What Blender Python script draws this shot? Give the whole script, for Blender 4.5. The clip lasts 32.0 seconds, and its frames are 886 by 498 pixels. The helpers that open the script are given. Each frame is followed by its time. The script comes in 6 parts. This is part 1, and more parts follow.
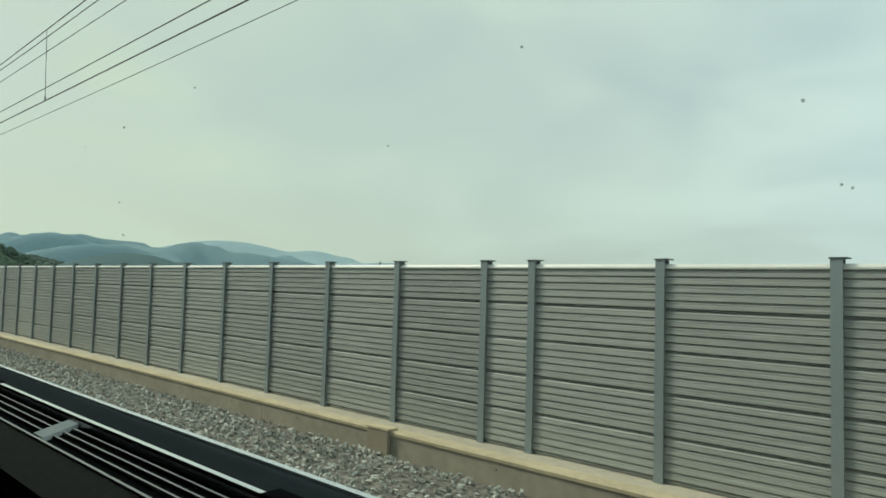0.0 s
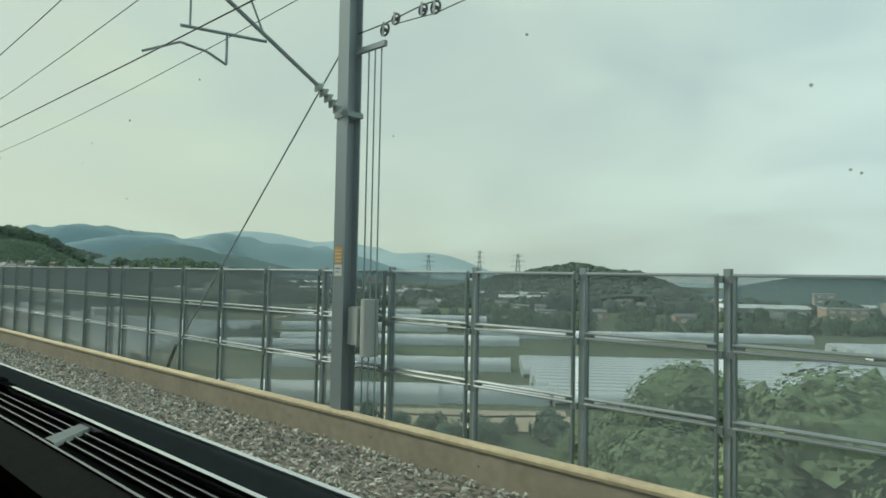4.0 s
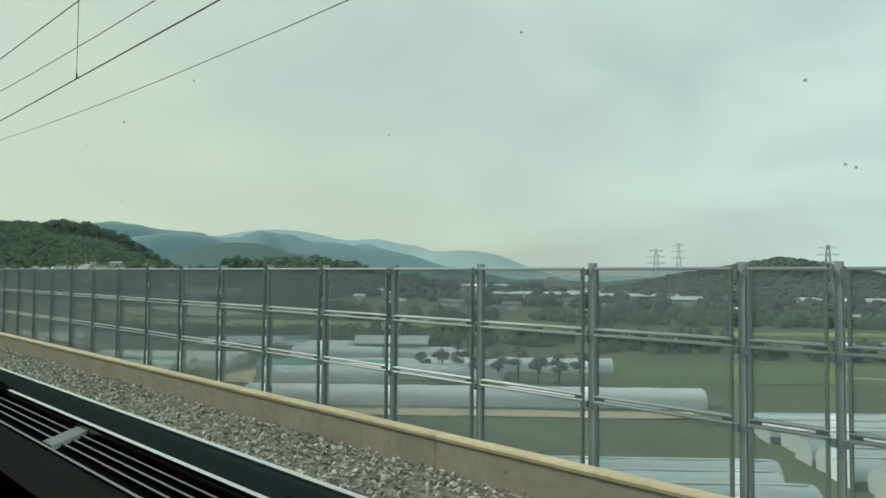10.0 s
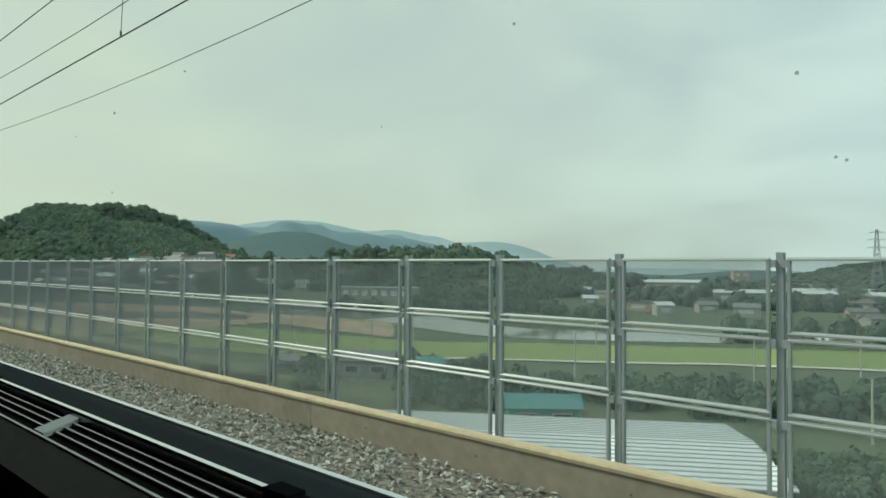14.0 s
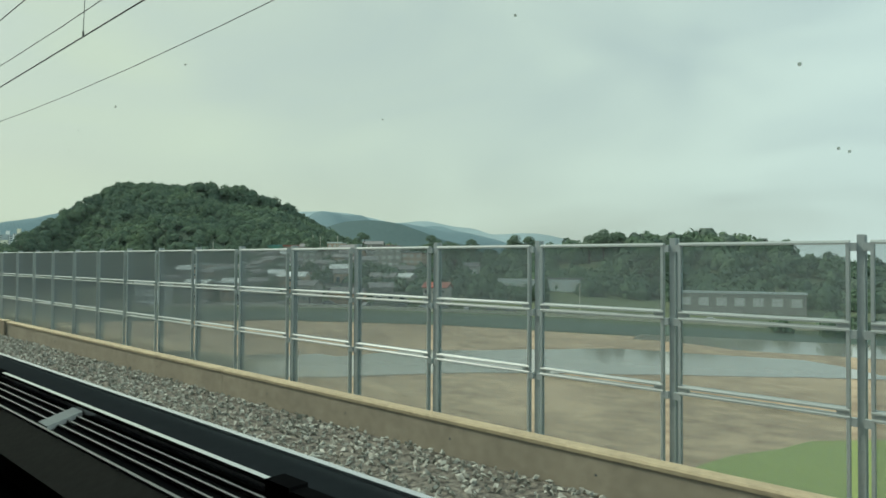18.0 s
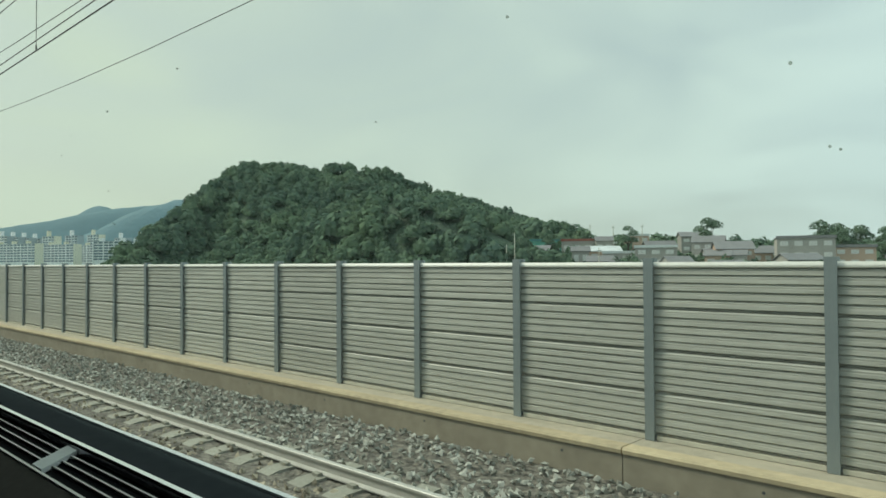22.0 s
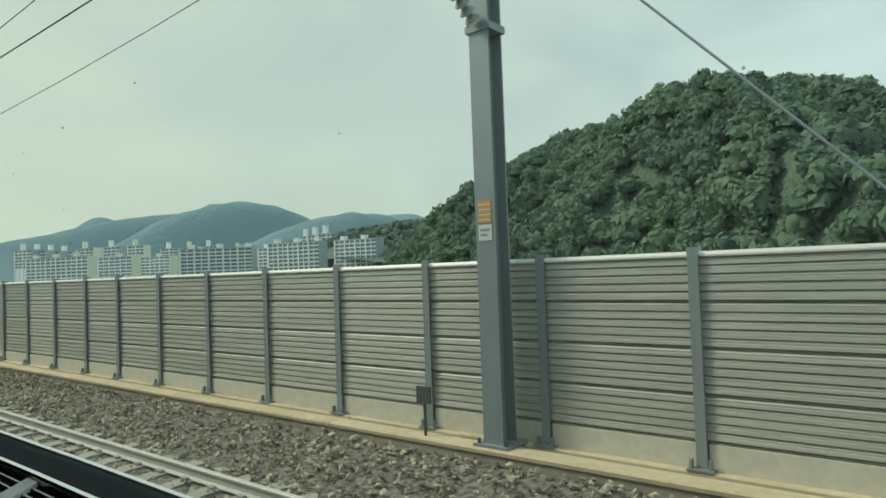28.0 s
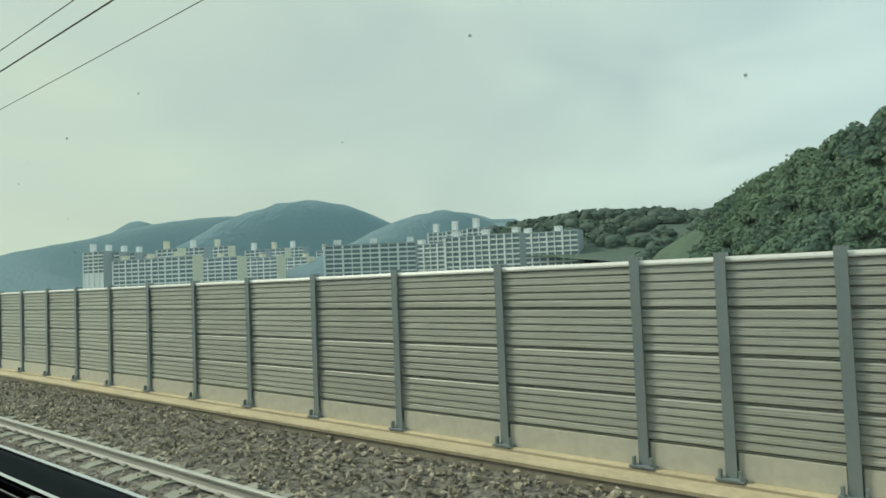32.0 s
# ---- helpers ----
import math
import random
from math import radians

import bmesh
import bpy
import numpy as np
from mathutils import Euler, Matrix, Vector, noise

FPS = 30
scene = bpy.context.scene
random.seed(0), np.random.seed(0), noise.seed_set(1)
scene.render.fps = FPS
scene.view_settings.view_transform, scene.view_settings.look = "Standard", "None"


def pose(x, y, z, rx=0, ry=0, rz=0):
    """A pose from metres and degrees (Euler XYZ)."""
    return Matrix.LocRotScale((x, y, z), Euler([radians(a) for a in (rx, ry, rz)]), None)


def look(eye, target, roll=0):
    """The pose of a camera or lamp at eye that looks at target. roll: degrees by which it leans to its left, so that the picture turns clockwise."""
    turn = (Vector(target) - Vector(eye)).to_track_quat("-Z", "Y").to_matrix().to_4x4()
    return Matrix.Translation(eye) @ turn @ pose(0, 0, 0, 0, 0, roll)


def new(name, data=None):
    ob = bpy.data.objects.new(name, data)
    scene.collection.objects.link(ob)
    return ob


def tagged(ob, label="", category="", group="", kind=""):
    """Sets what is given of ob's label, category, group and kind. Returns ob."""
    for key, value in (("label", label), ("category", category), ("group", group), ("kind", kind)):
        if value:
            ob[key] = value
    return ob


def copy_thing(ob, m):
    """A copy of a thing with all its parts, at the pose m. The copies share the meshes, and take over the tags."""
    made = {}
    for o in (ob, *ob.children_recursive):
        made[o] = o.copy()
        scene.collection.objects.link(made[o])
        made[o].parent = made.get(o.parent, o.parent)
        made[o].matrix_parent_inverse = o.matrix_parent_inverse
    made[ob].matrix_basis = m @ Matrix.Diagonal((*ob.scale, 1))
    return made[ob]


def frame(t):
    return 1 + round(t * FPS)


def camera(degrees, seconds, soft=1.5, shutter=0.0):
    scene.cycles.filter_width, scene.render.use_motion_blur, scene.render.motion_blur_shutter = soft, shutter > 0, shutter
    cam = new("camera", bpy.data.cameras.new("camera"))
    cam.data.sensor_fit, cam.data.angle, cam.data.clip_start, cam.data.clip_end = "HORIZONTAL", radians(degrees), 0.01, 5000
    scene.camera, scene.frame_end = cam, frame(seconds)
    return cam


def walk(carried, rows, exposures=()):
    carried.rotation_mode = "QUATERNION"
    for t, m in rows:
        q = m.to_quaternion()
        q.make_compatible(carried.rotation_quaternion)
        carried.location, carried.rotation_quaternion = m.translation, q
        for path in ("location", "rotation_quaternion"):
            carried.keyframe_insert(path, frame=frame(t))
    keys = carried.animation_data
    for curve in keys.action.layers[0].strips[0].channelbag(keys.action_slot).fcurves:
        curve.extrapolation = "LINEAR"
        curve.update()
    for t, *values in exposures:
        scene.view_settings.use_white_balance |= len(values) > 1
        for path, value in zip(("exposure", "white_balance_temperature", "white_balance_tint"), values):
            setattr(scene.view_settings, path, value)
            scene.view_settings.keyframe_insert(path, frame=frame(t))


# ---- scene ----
cam = camera(67.3, 32.0, soft=1.6)

# seconds, offset across the track, height over the kerb top, yaw, pitch, roll; the train runs towards -x at an even speed
SPEED = 39.0
PATH = [
    (0, -0.130, 1.923, 42.50, 3.25, -1.58), (1, -0.146, 2.091, 42.47, 3.88, -0.02), (2, -0.141, 2.071, 42.85, 4.54, -0.37),
    (3, -0.084, 1.940, 43.67, 4.25, -1.32), (4, -0.054, 2.073, 43.09, 2.35, -1.04), (5, -0.056, 2.044, 42.98, 2.24, -0.49),
    (6, -0.058, 2.015, 42.87, 2.12, 0.06), (7, -0.060, 1.987, 42.76, 2.00, 0.62), (8, -0.032, 2.050, 43.24, 1.85, 0.01),
    (9, -0.033, 2.045, 43.23, 2.08, -0.32), (10, 0.008, 2.051, 42.82, 2.23, -0.43), (11, 0.007, 2.041, 42.48, 2.25, -0.20),
    (12, -0.007, 2.012, 42.53, 2.17, -0.26), (13, -0.025, 2.046, 42.48, 2.04, -0.32), (14, -0.004, 2.039, 42.19, 1.56, -0.40),
    (15, -0.026, 2.002, 42.19, 1.04, -0.44), (16, 0.024, 1.991, 42.24, 1.01, -0.38), (17, 0.074, 1.980, 42.29, 0.98, -0.32),
    (18, 0.124, 1.969, 42.34, 0.94, -0.26), (19, 0.171, 1.929, 42.25, 0.86, -0.17), (20, 0.163, 1.892, 42.61, 0.68, -0.04),
    (21, 0.154, 1.830, 42.25, 0.93, 0.01), (22, 0.155, 1.778, 41.88, 1.09, 0.37), (23, 0.247, 1.767, 42.02, 1.14, 0.93),
    (24, 0.243, 1.740, 41.68, 1.44, 1.19), (25, 0.256, 1.721, 41.14, 1.46, 1.30), (26, 0.268, 1.702, 40.61, 1.48, 1.42),
    (27, 0.280, 1.683, 40.08, 1.50, 1.54), (28, 0.327, 1.882, 39.11, 1.82, 2.08), (29, 0.319, 1.857, 38.84, 2.23, 1.75),
    (30, 0.297, 1.889, 38.41, 2.05, 1.69), (31, 0.268, 1.844, 38.73, 2.49, 1.72), (32, 0.281, 1.872, 39.39, 2.56, 2.30),
]
walk(cam, [(t, pose(-SPEED * t, y, z, 90 + pitch, roll, yaw)) for t, y, z, yaw, pitch, roll in PATH],
     exposures=[(0, 0.05, 6500, 0), (32, 0.05, 6500, 0)])

# ---- light ----
world = bpy.data.worlds.new("sky")
scene.world = world
world.use_nodes = True
wn, wl = world.node_tree.nodes, world.node_tree.links
wn.clear()
sky = wn.new("ShaderNodeTexSky")
sky.sky_type, sky.sun_disc = "NISHITA", False
sky.sun_elevation, sky.sun_rotation = radians(45), radians(242)
sky.air_density, sky.dust_density, sky.ozone_density = 1.0, 4.0, 1.0
cloud_at = wn.new("ShaderNodeTexCoord")
cloud_map = wn.new("ShaderNodeMapping")
cloud_map.inputs["Scale"].default_value = (1.0, 1.0, 3.2)
cloud = wn.new("ShaderNodeTexNoise")
cloud.inputs["Scale"].default_value, cloud.inputs["Detail"].default_value = 2.1, 8.0
cloud.inputs["Distortion"].default_value = 0.6
cloud_ramp = wn.new("ShaderNodeValToRGB")
cloud_ramp.color_ramp.elements[0].position, cloud_ramp.color_ramp.elements[0].color = 0.3, (0.62, 0.62, 0.62, 1)
cloud_ramp.color_ramp.elements[1].position, cloud_ramp.color_ramp.elements[1].color = 0.7, (1.0, 1.0, 1.0, 1)
veil = wn.new("ShaderNodeMixRGB")
side = wn.new("ShaderNodeSeparateXYZ")
warm = wn.new("ShaderNodeMapRange")
warm.inputs["From Min"].default_value, warm.inputs["From Max"].default_value = -0.95, 0.0
haze = wn.new("ShaderNodeMixRGB")
haze.inputs["Color1"].default_value, haze.inputs["Color2"].default_value = (5.70, 6.40, 5.42, 1), (6.02, 7.22, 7.30, 1)
wl.new(cloud_at.outputs["Generated"], side.inputs[0])
wl.new(side.outputs["X"], warm.inputs["Value"])
wl.new(warm.outputs["Result"], haze.inputs["Fac"])
wl.new(haze.outputs["Color"], veil.inputs["Color2"])
back = wn.new("ShaderNodeBackground")
back.inputs["Strength"].default_value = 0.107
out = wn.new("ShaderNodeOutputWorld")
wl.new(cloud_at.outputs["Generated"], cloud_map.inputs["Vector"])
wl.new(cloud_map.outputs["Vector"], cloud.inputs["Vector"])
wl.new(cloud.outputs["Fac"], cloud_ramp.inputs["Fac"])
wl.new(cloud_ramp.outputs["Color"], veil.inputs["Fac"])
wl.new(sky.outputs["Color"], veil.inputs["Color1"])
wl.new(veil.outputs["Color"], back.inputs["Color"])
wl.new(back.outputs["Background"], out.inputs["Surface"])
sun = new("sun", bpy.data.lights.new("sun", "SUN"))
sun.data.energy, sun.data.angle, sun.data.color = 2.0, radians(12), (1.0, 0.94, 0.84)
sun.matrix_world = look((-680, -360, 760), (0, 0, 0))

# ---- materials ----
def material(name, colour, second=None, rough=0.8, metal=0.0, scale=4.0, fine=40.0, amount=0.5, bump=0.0, island=0.0, spec=0.5, stretch=None, random=0.0):
    """Two scales of variation between two colours; bump in metres; island and random vary pieces."""
    m = bpy.data.materials.new(name)
    m.use_nodes = True
    n, l = m.node_tree.nodes, m.node_tree.links
    b = n["Principled BSDF"]
    b.inputs["Roughness"].default_value, b.inputs["Metallic"].default_value = rough, metal
    b.inputs["Specular IOR Level"].default_value = spec
    at = n.new("ShaderNodeTexCoord")
    vec = at.outputs["Object"]
    if stretch:
        mp = n.new("ShaderNodeMapping")
        mp.inputs["Scale"].default_value = stretch
        l.new(vec, mp.inputs["Vector"])
        vec = mp.outputs["Vector"]
    big, small = n.new("ShaderNodeTexNoise"), n.new("ShaderNodeTexNoise")
    big.inputs["Scale"].default_value, small.inputs["Scale"].default_value = scale, fine
    big.inputs["Detail"].default_value, small.inputs["Detail"].default_value = 4, 3
    l.new(vec, big.inputs["Vector"])
    l.new(vec, small.inputs["Vector"])
    add = n.new("ShaderNodeMath")
    add.operation = "ADD"
    l.new(big.outputs["Fac"], add.inputs[0])
    l.new(small.outputs["Fac"], add.inputs[1])
    value = add.outputs[0]
    for on, node, socket in ((island, "ShaderNodeNewGeometry", "Random Per Island"), (random, "ShaderNodeObjectInfo", "Random")):
        if on:
            src = n.new(node)
            mul = n.new("ShaderNodeMath")
            mul.operation, mul.inputs[1].default_value, mul.inputs[2].default_value = "MULTIPLY_ADD", on, -on / 2
            l.new(src.outputs[socket], mul.inputs[0])
            more = n.new("ShaderNodeMath")
            l.new(value, more.inputs[0])
            l.new(mul.outputs[0], more.inputs[1])
            value = more.outputs[0]
    ramp = n.new("ShaderNodeMapRange")
    ramp.inputs["From Min"].default_value, ramp.inputs["From Max"].default_value = 1 - amount, 1 + amount
    l.new(value, ramp.inputs["Value"])
    mix = n.new("ShaderNodeMixRGB")
    mix.inputs["Color1"].default_value = (*colour, 1)
    mix.inputs["Color2"].default_value = (*(second or tuple(c * 0.75 for c in colour)), 1)
    l.new(ramp.outputs["Result"], mix.inputs["Fac"])
    l.new(mix.outputs["Color"], b.inputs["Base Color"])
    if bump:
        bp = n.new("ShaderNodeBump")
        bp.inputs["Distance"].default_value = bump
        l.new(small.outputs["Fac"], bp.inputs["Height"])
        l.new(bp.outputs["Normal"], b.inputs["Normal"])
    return m


def clear_sheet(name, tint, gloss, film_share):
    """Clear acrylic sheet with a faint dusty film that also stands in for haze."""
    m = bpy.data.materials.new(name)
    m.use_nodes = True
    n, l = m.node_tree.nodes, m.node_tree.links
    n.remove(n["Principled BSDF"])
    o = n["Material Output"]
    t, g, d = n.new("ShaderNodeBsdfTransparent"), n.new("ShaderNodeBsdfGlossy"), n.new("ShaderNodeBsdfDiffuse")
    t.inputs["Color"].default_value = (*tint, 1)
    g.inputs["Roughness"].default_value = 0.3
    g.inputs["Color"].default_value = (0.70, 0.77, 0.80, 1)
    d.inputs["Color"].default_value = (0.42, 0.475, 0.485, 1)
    at, dust = n.new("ShaderNodeTexCoord"), n.new("ShaderNodeTexNoise")
    dust.inputs["Scale"].default_value, dust.inputs["Detail"].default_value = 1.3, 5
    l.new(at.outputs["Object"], dust.inputs["Vector"])
    rng = n.new("ShaderNodeMapRange")
    rng.inputs["To Min"].default_value, rng.inputs["To Max"].default_value = film_share
    l.new(dust.outputs["Fac"], rng.inputs["Value"])
    film, shine = n.new("ShaderNodeMixShader"), n.new("ShaderNodeMixShader")
    l.new(rng.outputs["Result"], film.inputs["Fac"])
    l.new(t.outputs[0], film.inputs[1])
    l.new(d.outputs[0], film.inputs[2])
    fr = n.new("ShaderNodeLayerWeight")
    fr.inputs["Blend"].default_value = 0.5
    power = n.new("ShaderNodeMath")
    power.operation, power.inputs[1].default_value = "POWER", 1.9
    l.new(fr.outputs["Facing"], power.inputs[0])
    scale = n.new("ShaderNodeMath")
    scale.operation, scale.inputs[1].default_value = "MULTIPLY_ADD", gloss
    scale.inputs[2].default_value = 0.02
    l.new(power.outputs[0], scale.inputs[0])
    l.new(scale.outputs[0], shine.inputs["Fac"])
    l.new(film.outputs[0], shine.inputs[1])
    l.new(g.outputs[0], shine.inputs[2])
    l.new(shine.outputs[0], o.inputs["Surface"])
    return m


LOUVRE = material("louvre", (0.60, 0.605, 0.535), (0.39, 0.395, 0.345), rough=0.55, metal=0.1, scale=1.3, fine=14, amount=0.42, bump=0.002, random=0.35, stretch=(0.22, 1, 7))
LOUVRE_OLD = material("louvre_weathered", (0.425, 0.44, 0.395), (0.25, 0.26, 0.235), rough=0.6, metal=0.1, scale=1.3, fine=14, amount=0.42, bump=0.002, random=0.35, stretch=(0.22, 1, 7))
LOUVRE_NEW = material("louvre_clean", (0.56, 0.565, 0.485), (0.36, 0.365, 0.31), rough=0.5, metal=0.1, scale=1.3, fine=14, amount=0.42, bump=0.002, random=0.35, stretch=(0.22, 1, 7))
LOUVRE_TOP = material("louvre_top_rail", (0.80, 0.80, 0.73), (0.66, 0.66, 0.60), rough=0.45, scale=1.5, fine=20, amount=0.5, random=0.3)
POST = material("barrier_post", (0.30, 0.345, 0.345), (0.24, 0.285, 0.29), rough=0.5, metal=0.2, scale=2, fine=30, amount=0.5, random=0.3)
CAP = material("post_cap", (0.09, 0.10, 0.10), rough=0.5, scale=5, fine=40)
GALV = material("galvanised", (0.52, 0.58, 0.575), (0.34, 0.395, 0.40), rough=0.4, metal=0.25, scale=2.2, fine=35, amount=0.5, random=0.3)
RAIL_BRIGHT = material("bright_rail", (0.447, 0.490, 0.473), (0.36, 0.405, 0.395), rough=0.35, metal=0.15, scale=2.2, fine=30, amount=0.5, random=0.4)
RAIL_DULL = material("dull_rail", (0.27, 0.31, 0.31), (0.18, 0.21, 0.215), rough=0.35, metal=0.2, scale=2.2, fine=30, amount=0.5, random=0.4)
GALV_DARK = material("painted_frame", (0.26, 0.31, 0.31), (0.18, 0.225, 0.225), rough=0.4, metal=0.2, scale=2.2, fine=35, amount=0.5, random=0.3)
SHEET = clear_sheet("acrylic", (0.90, 0.925, 0.93), 0.95, (0.10, 0.19))
SHEET_SMOKY = clear_sheet("smoky_acrylic", (0.86, 0.885, 0.895), 0.92, (0.13, 0.22))
CONCRETE = material("kerb_concrete", (0.42, 0.375, 0.28), (0.27, 0.24, 0.18), rough=0.9, scale=1.1, fine=7, amount=0.45, bump=0.004, random=0.3)
COPING = material("kerb_coping", (0.68, 0.575, 0.37), (0.44, 0.365, 0.24), rough=0.9, scale=1.3, fine=11, amount=0.42, bump=0.004, random=0.3)
COPING_PALE = material("kerb_top_dirt", (0.60, 0.54, 0.41), (0.40, 0.36, 0.28), rough=0.95, scale=1.2, fine=9, amount=0.4, bump=0.004, random=0.3)
PLINTH = material("plinth_concrete", (0.72, 0.695, 0.575), (0.50, 0.48, 0.39), rough=0.9, scale=0.9, fine=14, amount=0.5, bump=0.004)
STONE = material("ballast_stone", (0.60, 0.605, 0.535), (0.17, 0.172, 0.142), rough=0.9, scale=1.2, fine=24, amount=0.65, island=1.3)
STONE_BROWN = material("brown_ballast_stone", (0.56, 0.50, 0.375), (0.155, 0.132, 0.09), rough=0.9, scale=1.2, fine=24, amount=0.65, island=1.3)
BED = material("ballast_bed", (0.27, 0.25, 0.205), (0.06, 0.055, 0.045), rough=0.95, scale=9, fine=17, amount=0.22, bump=0.05)
STEEL = material("mast_steel", (0.30, 0.345, 0.355), (0.23, 0.275, 0.29), rough=0.5, metal=0.25, scale=1.5, fine=22, amount=0.5)
WIRE = material("wire", (0.05, 0.055, 0.05), rough=0.5, metal=0.6)
GRASS = material("meadow", (0.128, 0.158, 0.084), (0.062, 0.088, 0.052), rough=0.95, scale=0.06, fine=0.55, amount=0.3, bump=0.3)
# Leaf tones kept bluish and low in contrast to suggest valley haze.
LEAF = material("leaves", (0.180, 0.256, 0.152), (0.100, 0.156, 0.128), rough=0.9, scale=0.045, fine=0.6, amount=0.34, island=0.15, spec=0.05, bump=0.25)
# Far leaf greens are greyed in the base colour for distance haze.
LEAF_FAR_HAZE = material("far_leaves_haze", (0.125, 0.165, 0.125), (0.080, 0.115, 0.098), rough=0.9, scale=0.03, fine=0.7, amount=0.5, island=0.25, bump=0.8, spec=0.1)

LEAF_NEAR = material("light_leaves", (0.27, 0.345, 0.185), (0.165, 0.225, 0.135), rough=0.8, scale=0.25, fine=2.0, amount=0.45, island=0.2, spec=0.1)
UNDERGROWTH = material("undergrowth", (0.115, 0.168, 0.10), (0.06, 0.095, 0.072), rough=0.95, scale=0.12, fine=0.9, amount=0.3, bump=0.9)
# Greyed green stands in for haze over the far woods.
FAR_WOODS_HAZE = material("far_woods_haze", (0.115, 0.155, 0.120), (0.075, 0.108, 0.092), rough=0.95, scale=0.03, fine=0.28, amount=0.4)
# Foothill colour goes blue-grey to carry the distance haze.
HAZE_NEAR = material("foothill", (0.21, 0.305, 0.31), (0.18, 0.265, 0.27), rough=1.0, scale=0.008, fine=0.16, amount=0.5, spec=0.0, bump=3.0)
# Blue of the range is air haze mixed into the base colour.
HAZE_BLUE = material("blue_haze_mountain", (0.36, 0.50, 0.545), (0.325, 0.46, 0.505), rough=1.0, scale=0.006, fine=0.16, amount=0.5, spec=0.0, bump=3.5)
# Palest base colour: haze on the farthest mountains is painted in.
HAZE_PALE = material("pale_haze_mountain", (0.54, 0.68, 0.71), (0.50, 0.64, 0.67), rough=1.0, scale=0.005, fine=0.04, amount=0.5, spec=0.0)
def see_through(m, share):
    """Lets part of the light pass through a leafy surface."""
    n, l = m.node_tree.nodes, m.node_tree.links
    b, t, mix = n["Principled BSDF"], n.new("ShaderNodeBsdfTranslucent"), n.new("ShaderNodeMixShader")
    l.new(b.inputs["Base Color"].links[0].from_socket, t.inputs["Color"])
    mix.inputs["Fac"].default_value = share
    l.new(b.outputs[0], mix.inputs[1])
    l.new(t.outputs[0], mix.inputs[2])
    l.new(mix.outputs[0], n["Material Output"].inputs["Surface"])


# Translucency flattens slope shading on the ranges, much as haze does.
for m in (HAZE_NEAR, HAZE_BLUE, HAZE_PALE):
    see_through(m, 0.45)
see_through(LEAF, 0.22)
RAIL = material("rail_steel", (0.64, 0.64, 0.59), (0.48, 0.47, 0.42), rough=0.45, metal=0.15, scale=3, fine=40, amount=0.5)
SLEEPER = material("sleeper_concrete", (0.46, 0.455, 0.385), (0.28, 0.275, 0.225), rough=0.9, scale=3, fine=25, amount=0.5, random=0.4, bump=0.003)
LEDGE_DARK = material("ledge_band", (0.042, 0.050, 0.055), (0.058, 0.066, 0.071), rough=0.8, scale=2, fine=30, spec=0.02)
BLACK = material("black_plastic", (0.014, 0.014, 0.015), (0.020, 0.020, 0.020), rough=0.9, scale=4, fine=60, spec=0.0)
CHROME = material("polished_strip", (0.88, 0.89, 0.89), (0.80, 0.81, 0.81), rough=0.18, metal=1.0, scale=5, fine=60)
SLAT = material("slat_metal", (0.40, 0.40, 0.39), (0.28, 0.28, 0.27), rough=0.3, metal=0.9, scale=5, fine=60)
LEDGE_BROWN = material("ledge_plastic", (0.13, 0.12, 0.103), (0.09, 0.083, 0.071), rough=0.7, scale=3, fine=70, spec=0.1)
CLIP = material("clip_plastic", (0.66, 0.68, 0.66), (0.54, 0.56, 0.54), rough=0.5, scale=9, fine=80)
INSULATOR = material("glass_insulator", (0.34, 0.40, 0.36), (0.25, 0.30, 0.27), rough=0.2, scale=8, fine=60)
PLATE_YELLOW = material("plate_yellow", (0.62, 0.36, 0.10), (0.52, 0.30, 0.09), rough=0.5, scale=5, fine=60)
PLATE_WHITE = material("plate_white", (0.72, 0.72, 0.68), (0.6, 0.6, 0.57), rough=0.5, scale=5, fine=60)
CABINET = material("cabinet_paint", (0.50, 0.53, 0.50), (0.40, 0.43, 0.41), rough=0.5, scale=2, fine=25)
LEDGE_COVER = material("cover_brown", (0.36, 0.305, 0.215), (0.26, 0.22, 0.155), rough=0.85, scale=3, fine=30)
SIGN_PALE = material("sign_figures", (0.36, 0.46, 0.62), (0.28, 0.37, 0.52), rough=0.5, scale=5, fine=40)
SIGN_BLUE = material("sign_blue", (0.055, 0.11, 0.27), (0.045, 0.09, 0.22), rough=0.5, scale=5, fine=40)

PLASTIC = material("greenhouse_film", (0.76, 0.795, 0.795), (0.60, 0.645, 0.65), rough=0.45, scale=0.25, fine=2.5, amount=0.5, random=0.5)
# Greyer film colour for two of the large greenhouse blocks.
PLASTIC_GREY = material("grey_greenhouse_film", (0.60, 0.66, 0.67), (0.40, 0.455, 0.47), rough=0.5, scale=0.1, fine=1.5, amount=0.4, random=0.7)
SEAM_SHADE = material("shaded_seam_metal", (0.62, 0.65, 0.65), (0.52, 0.55, 0.55), rough=0.5, scale=0.5, fine=4)
PLASTIC_GREEN = material("green_film", (0.16, 0.46, 0.35), (0.12, 0.36, 0.28), rough=0.5, scale=0.3, fine=3, amount=0.5)
PLASTIC_DARK = material("shade_film", (0.16, 0.18, 0.17), (0.10, 0.12, 0.11), rough=0.6, scale=0.3, fine=3)
ROOF_WHITE = material("white_metal_roof", (0.74, 0.77, 0.76), (0.58, 0.62, 0.61), rough=0.45, scale=0.3, fine=3, random=0.4)
ROOF_BRIGHT = material("bright_metal_roof", (0.86, 0.885, 0.875), (0.74, 0.775, 0.765), rough=0.4, scale=0.3, fine=3)
